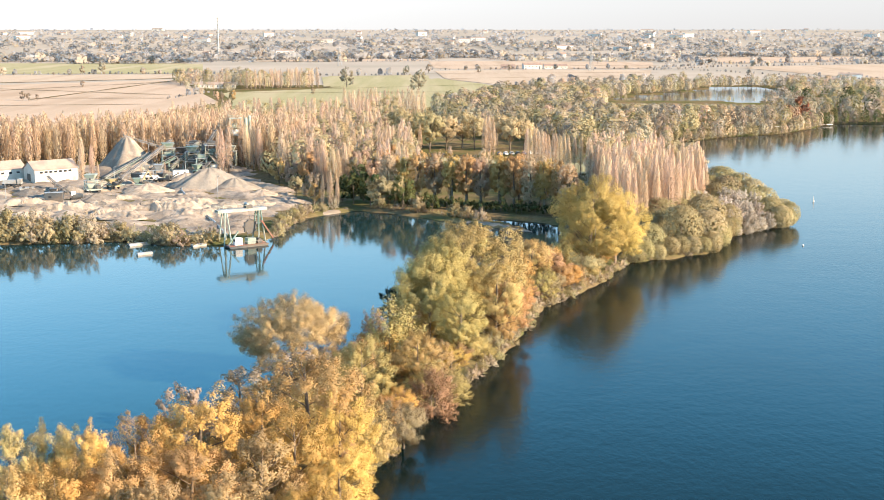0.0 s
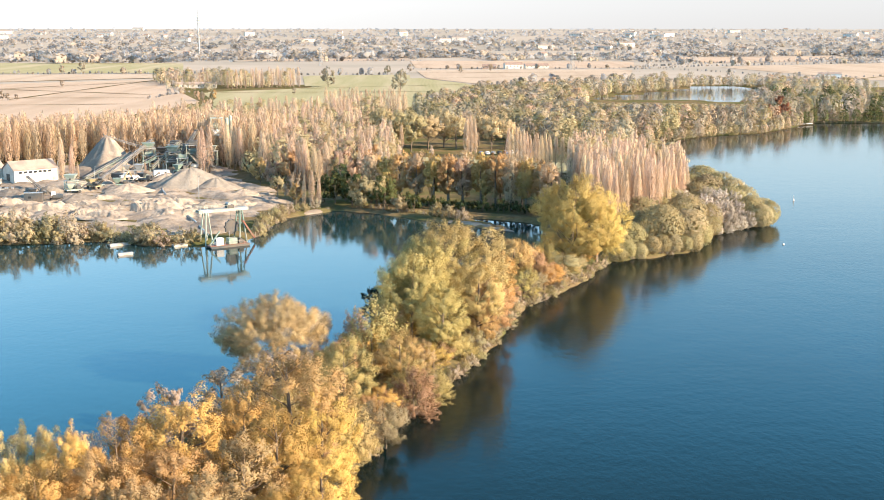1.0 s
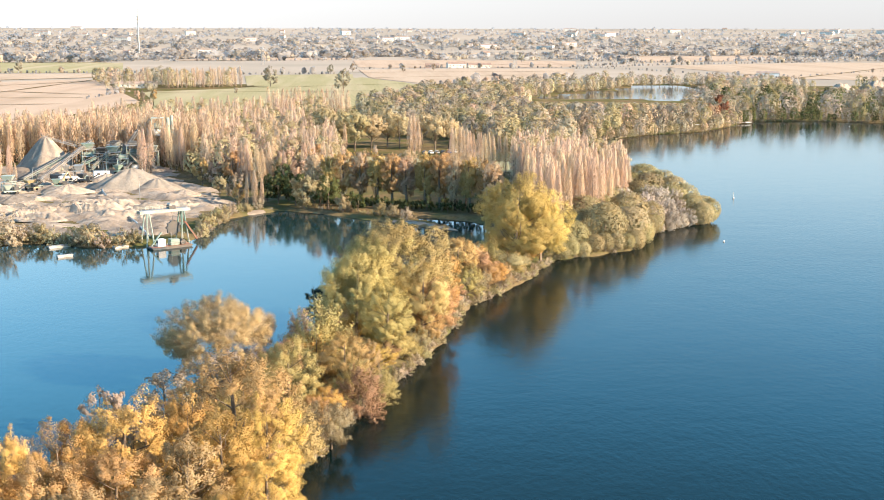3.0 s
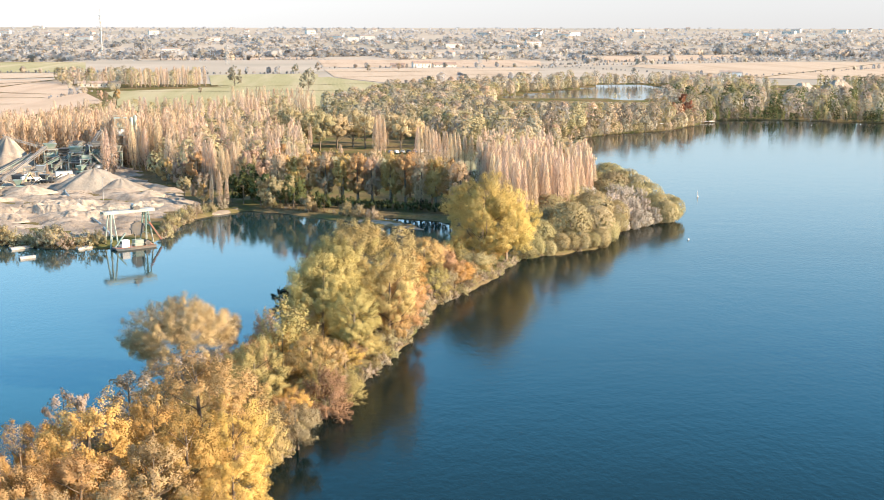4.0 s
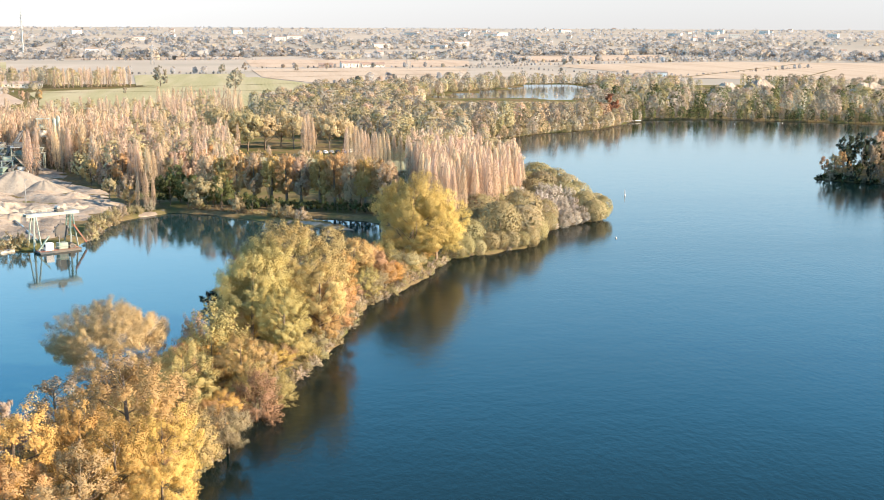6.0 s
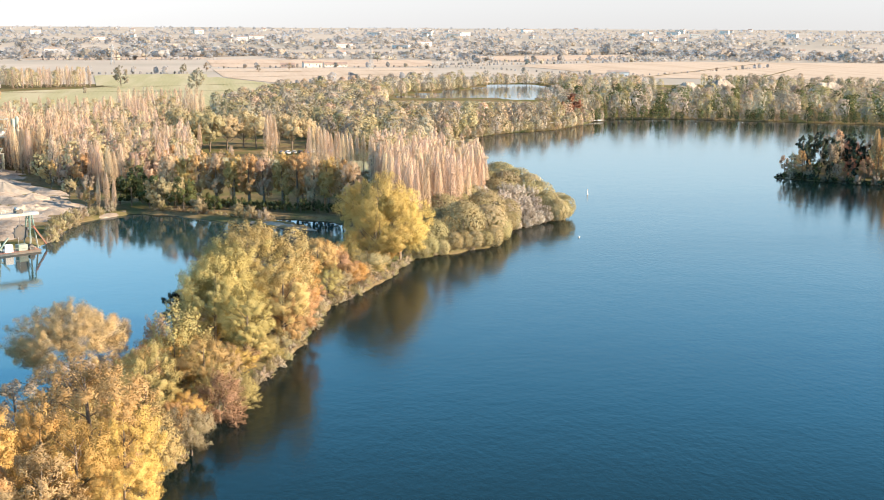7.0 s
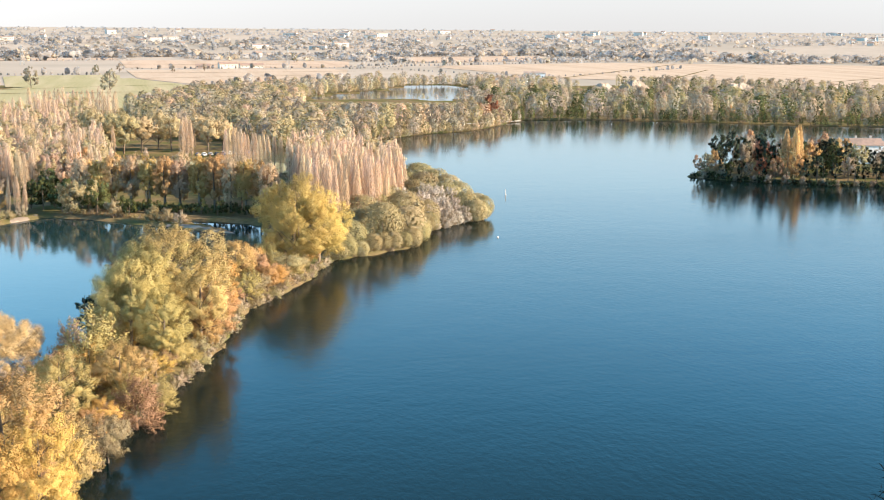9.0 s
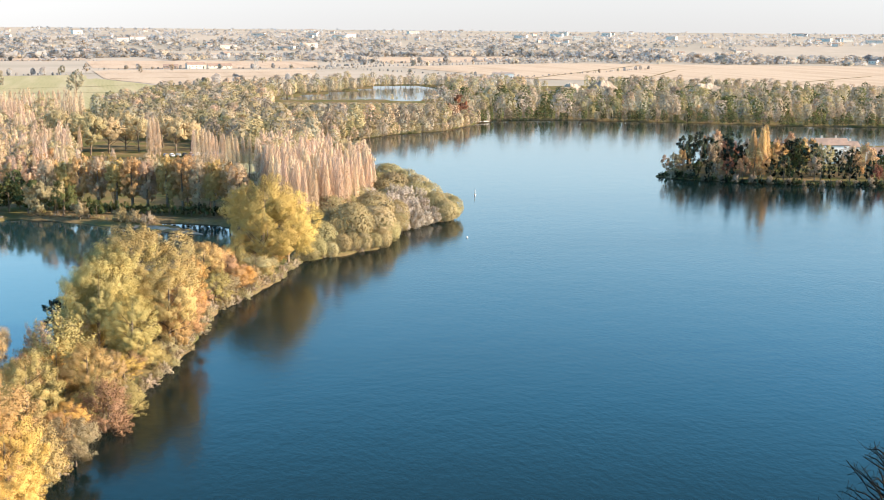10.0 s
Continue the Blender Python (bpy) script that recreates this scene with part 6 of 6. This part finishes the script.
proto = [far_house(-480, 2130, 12, 16, 10, 6.5, 9.5, CREAM_WALL, ROOF_TILE, "distant pale house with a clay roof"), far_house(-600, 2360, -8, 14, 10, 6, 9, CREAM_WALL, ROOF_TILE, "distant cream house with a clay roof"),
         far_house(-350, 2700, 4, 42, 16, 8, 10, HAZY_WALL, ROOF_PALE, "distant long white hall on the plain", "warehouse"), far_house(60, 3300, 3, 30, 14, 11, 12.5, HAZY_WALL, ROOF_PALE, "distant white apartment block", "apartment_building")]
for k in range(130):
    fall = rng.uniform(2.6, 26) if k % 3 else rng.uniform(2.6, 9)
    az = radians(rng.uniform(-21, 38))
    d = seen_distance(fall)
    x, y = d * math.sin(az), d * math.cos(az)
    if open_field(x, y) or wavy(x, y, 700, 41) < -0.1:
        continue
    pick = int(rng.choice([0, 1, 1, 2])) if fall > 9 else int(rng.choice([0, 1, 1, 2, 3]))
    copy_thing(proto[pick], pose(x, y, float(ground_height(x, y)), 0, 0, math.degrees(-az) + rng.uniform(-35, 35)))


def lattice_tower(x, y, h, label, arms=True):
    top = thing("power_pylon", x, y, float(ground_height(x, y)), 20, label, "pylon", "power line")
    w0, w1 = h * 0.09, h * 0.015
    for sx in (-1, 1):
        for sy in (-1, 1):
            part("leg", beam(nb(), (sx * w0, sy * w0, -0.5), (sx * w1, sy * w1, h), 0.35), STEEL_GREY, top)
    bm = nb()
    for k in range(8):
        a, b = k / 8, (k + 1) / 8
        wa, wb = w0 + (w1 - w0) * a, w0 + (w1 - w0) * b
        for s in (-1, 1):
            beam(bm, (-wa, s * wa, h * a), (wb, s * wb, h * b), 0.2)
            beam(bm, (s * wa, -wa, h * a), (s * wb, wb, h * b), 0.2)
    part("brace", bm, STEEL_GREY, top)
    if arms:
        for z, L in ((0.72, 0.16), (0.84, 0.13), (0.95, 0.09)):
            part("arm", beam(nb(), (-h * L, 0, h * z), (h * L, 0, h * z), 0.4, 0.3), STEEL_GREY, top)


for x, y, h in [(207, 1668, 30), (731, 1990, 34), (1150, 2280, 34), (-160, 1880, 30), (900, 2700, 40)]:
    lattice_tower(x, y, h, "grey lattice power pylon in the fields")

mast = thing("telecom_mast", -468, 2523, 1.0, 0, "tall slender grey telecommunications mast", "mast")
part("shaft", rod(nb(), (0, 0, -1), (0, 0, 78), 2.0, 1.2, 12), STEEL_GREY, mast)
part("shaft_top", rod(nb(), (0, 0, 78), (0, 0, 94), 0.7, 0.35, 10), STEEL_GREY, mast)
for z in (66, 72, 78):
    part("platform", rod(nb(), (0, 0, z), (0, 0, z + 0.8), 3.6, sides=14), STEEL_GREY, mast)
    bm = nb()
    for k in range(6):
        a = k * math.pi / 3
        box(bm, (0.5, 0.5, 3.0), (3.4 * math.cos(a), 3.4 * math.sin(a), z + 2.0))
    part("antenna", bm, WHITE_PAINT, mast)

# ---- the lake's small things ----
buoy = thing("buoy", 130, 412, 0, 0, "slim white marker buoy standing in the lake", "buoy")
part("float", rod(nb(), (0, 0, -0.6), (0, 0, 0.5), 0.36, 0.26, 14), WHITE_PAINT, buoy)
part("pole", rod(nb(), (0, 0, 0.4), (0, 0, 2.2), 0.12, 0.09, 8), WHITE_PAINT, buoy)
for x, y in ((101, 327), (330, 720), (296, 715)):
    b2 = thing("buoy", x, y, 0, 0, "small white float on the lake", "buoy", "small floats")
    part("float", rod(nb(), (0, 0, -0.3), (0, 0, 0.35), 0.4, 0.22, 10), WHITE_PAINT, b2)


def jetty():
    top = thing("jetty", 222, 731, 0, 27, "long white landing stage on piles at the far shore", "jetty")
    for k in range(10):
        part("plank", box(nb(), (4.4, 3.2, 0.3), (-20.5 + 4.55 * k, 0, 0.9), 0, 0.04), WHITE_PAINT, top)
    for k in range(6):
        for s in (-1.3, 1.3):
            part("pile", rod(nb(), (-20 + 8 * k, s, -1.8), (-20 + 8 * k, s, 0.85), 0.2), STEEL_DARK, top)


jetty()

# house on the island
def villa(x, y, turn, length, depth, eave, ridge, cols, floors, label):
    wins = [(-length / 2 + length * (c + 0.5) / cols, 1.7 + 3.1 * fl, 1.0, 1.5, -1) for c in range(cols) for fl in range(floors)]
    top = shed(x, y, turn, length, depth, eave, ridge, wins, label, WHITE_PAINT, ROOF_TILE, "house")
    for cx in (-length * 0.28, length * 0.2):
        ch = part("chimney", box(nb(), (0.8, 0.8, 1.8), (cx, depth * 0.12, ridge + 0.3), 0, 0.03), CREAM_WALL, top)
        part("chimney_cap", box(nb(), (1.0, 1.0, 0.14), (cx, depth * 0.12, ridge + 1.3)), ROOF_TILE, ch)
    return top


villa(321, 476, -14, 14, 10, 8.4, 11.0, 5, 2, "white two-storey house with a low clay roof among island trees")
villa(335, 484, -14, 10, 9, 6.4, 8.6, 3, 2, "white side wing with a clay roof")
villa(340, 464, -20, 12, 8, 5, 7.4, 3, 1, "low white house with a clay roof on the island")

# park behind the inlet
CAR_BLUE = coated("car_blue", (0.10, 0.16, 0.30), (0.14, 0.18, 0.28), 0.35)
def car(x, y, turn, paint, label):
    top = thing("car", x, y, 1.25, turn, label, "car", "parked cars")
    for wx in (-1.3, 1.3):
        for s in (-0.8, 0.8):
            part("wheel", rod(nb(), (wx, s - 0.1, 0.32), (wx, s + 0.1, 0.32), 0.32, sides=12), RUBBER, top)
    part("body", box(nb(), (4.2, 1.75, 0.65), (0, 0, 0.62), 0, 0.15), paint, top)
    cab = part("cabin", box(nb(), (2.3, 1.55, 0.6), (-0.2, 0, 1.2), 0, 0.2), paint, top)
    part("glass", box(nb(), (2.34, 1.2, 0.36), (-0.2, 0, 1.2), 0, 0.05), GLASS_DARK, cab)
for k in range(9):
    car(27 + 2.9 * k, 556 + 0.8 * k, 100, (CAR_BLUE, WHITE_PAINT, STEEL_GREY, STEEL_DARK)[k % 4], ("dark blue car parked under park trees", "white car parked under park trees", "silver car parked under park trees", "black car parked under park trees")[k % 4])

# snag on the near bank
def snag():
    r = np.random.default_rng(5)
    s = Soup()
    s.tube([(0, 0, -0.8), (0.2, 0, 6), (0, 0.2, 12), (0.3, 0, 16.5), (0.2, 0.1, 19.5)], [0.5, 0.42, 0.34, 0.22, 0.05], 7)
    for k in range(64):
        z = r.uniform(5, 18.8)
        a = r.uniform(0, 6.283)
        L = (21.5 - z) * 0.40 * r.uniform(0.6, 1.2) + 1.3
        p0 = Vector((0.1, 0.1, z))
        p1 = p0 + Vector((math.cos(a) * L * 0.5, math.sin(a) * L * 0.5, L * r.uniform(0.1, 0.4)))
        p2 = p0 + Vector((math.cos(a) * L, math.sin(a) * L, L * r.uniform(0.2, 0.7)))
        s.tube([p0, p1, p2], [0.11, 0.065, 0.025], 4)
        for j in range(6):
            q = p1.lerp(p2, r.uniform(0, 1))
            s.tube([q, q + Vector(r.normal(size=3)) * 0.6 + Vector((0, 0, 0.15))], [0.035, 0.015], 3)
    top = thing("bare_tree", 71.6, 93.0, 0.9, 0, "dark bare tree with twiggy branches on the near bank", "tree")
    part("trunk", s.mesh("trunk", BARK_DARK, True), None, top)


# bark colour taken down to near black
BARK_DARK = mottled("wet_dark_bark", (0.010, 0.009, 0.008), (0.020, 0.017, 0.014), (0.015, 0.015, 0.011), 3.0, 0.6, world_space=False)
snag()
for st in STANDS.values():
    st.done()
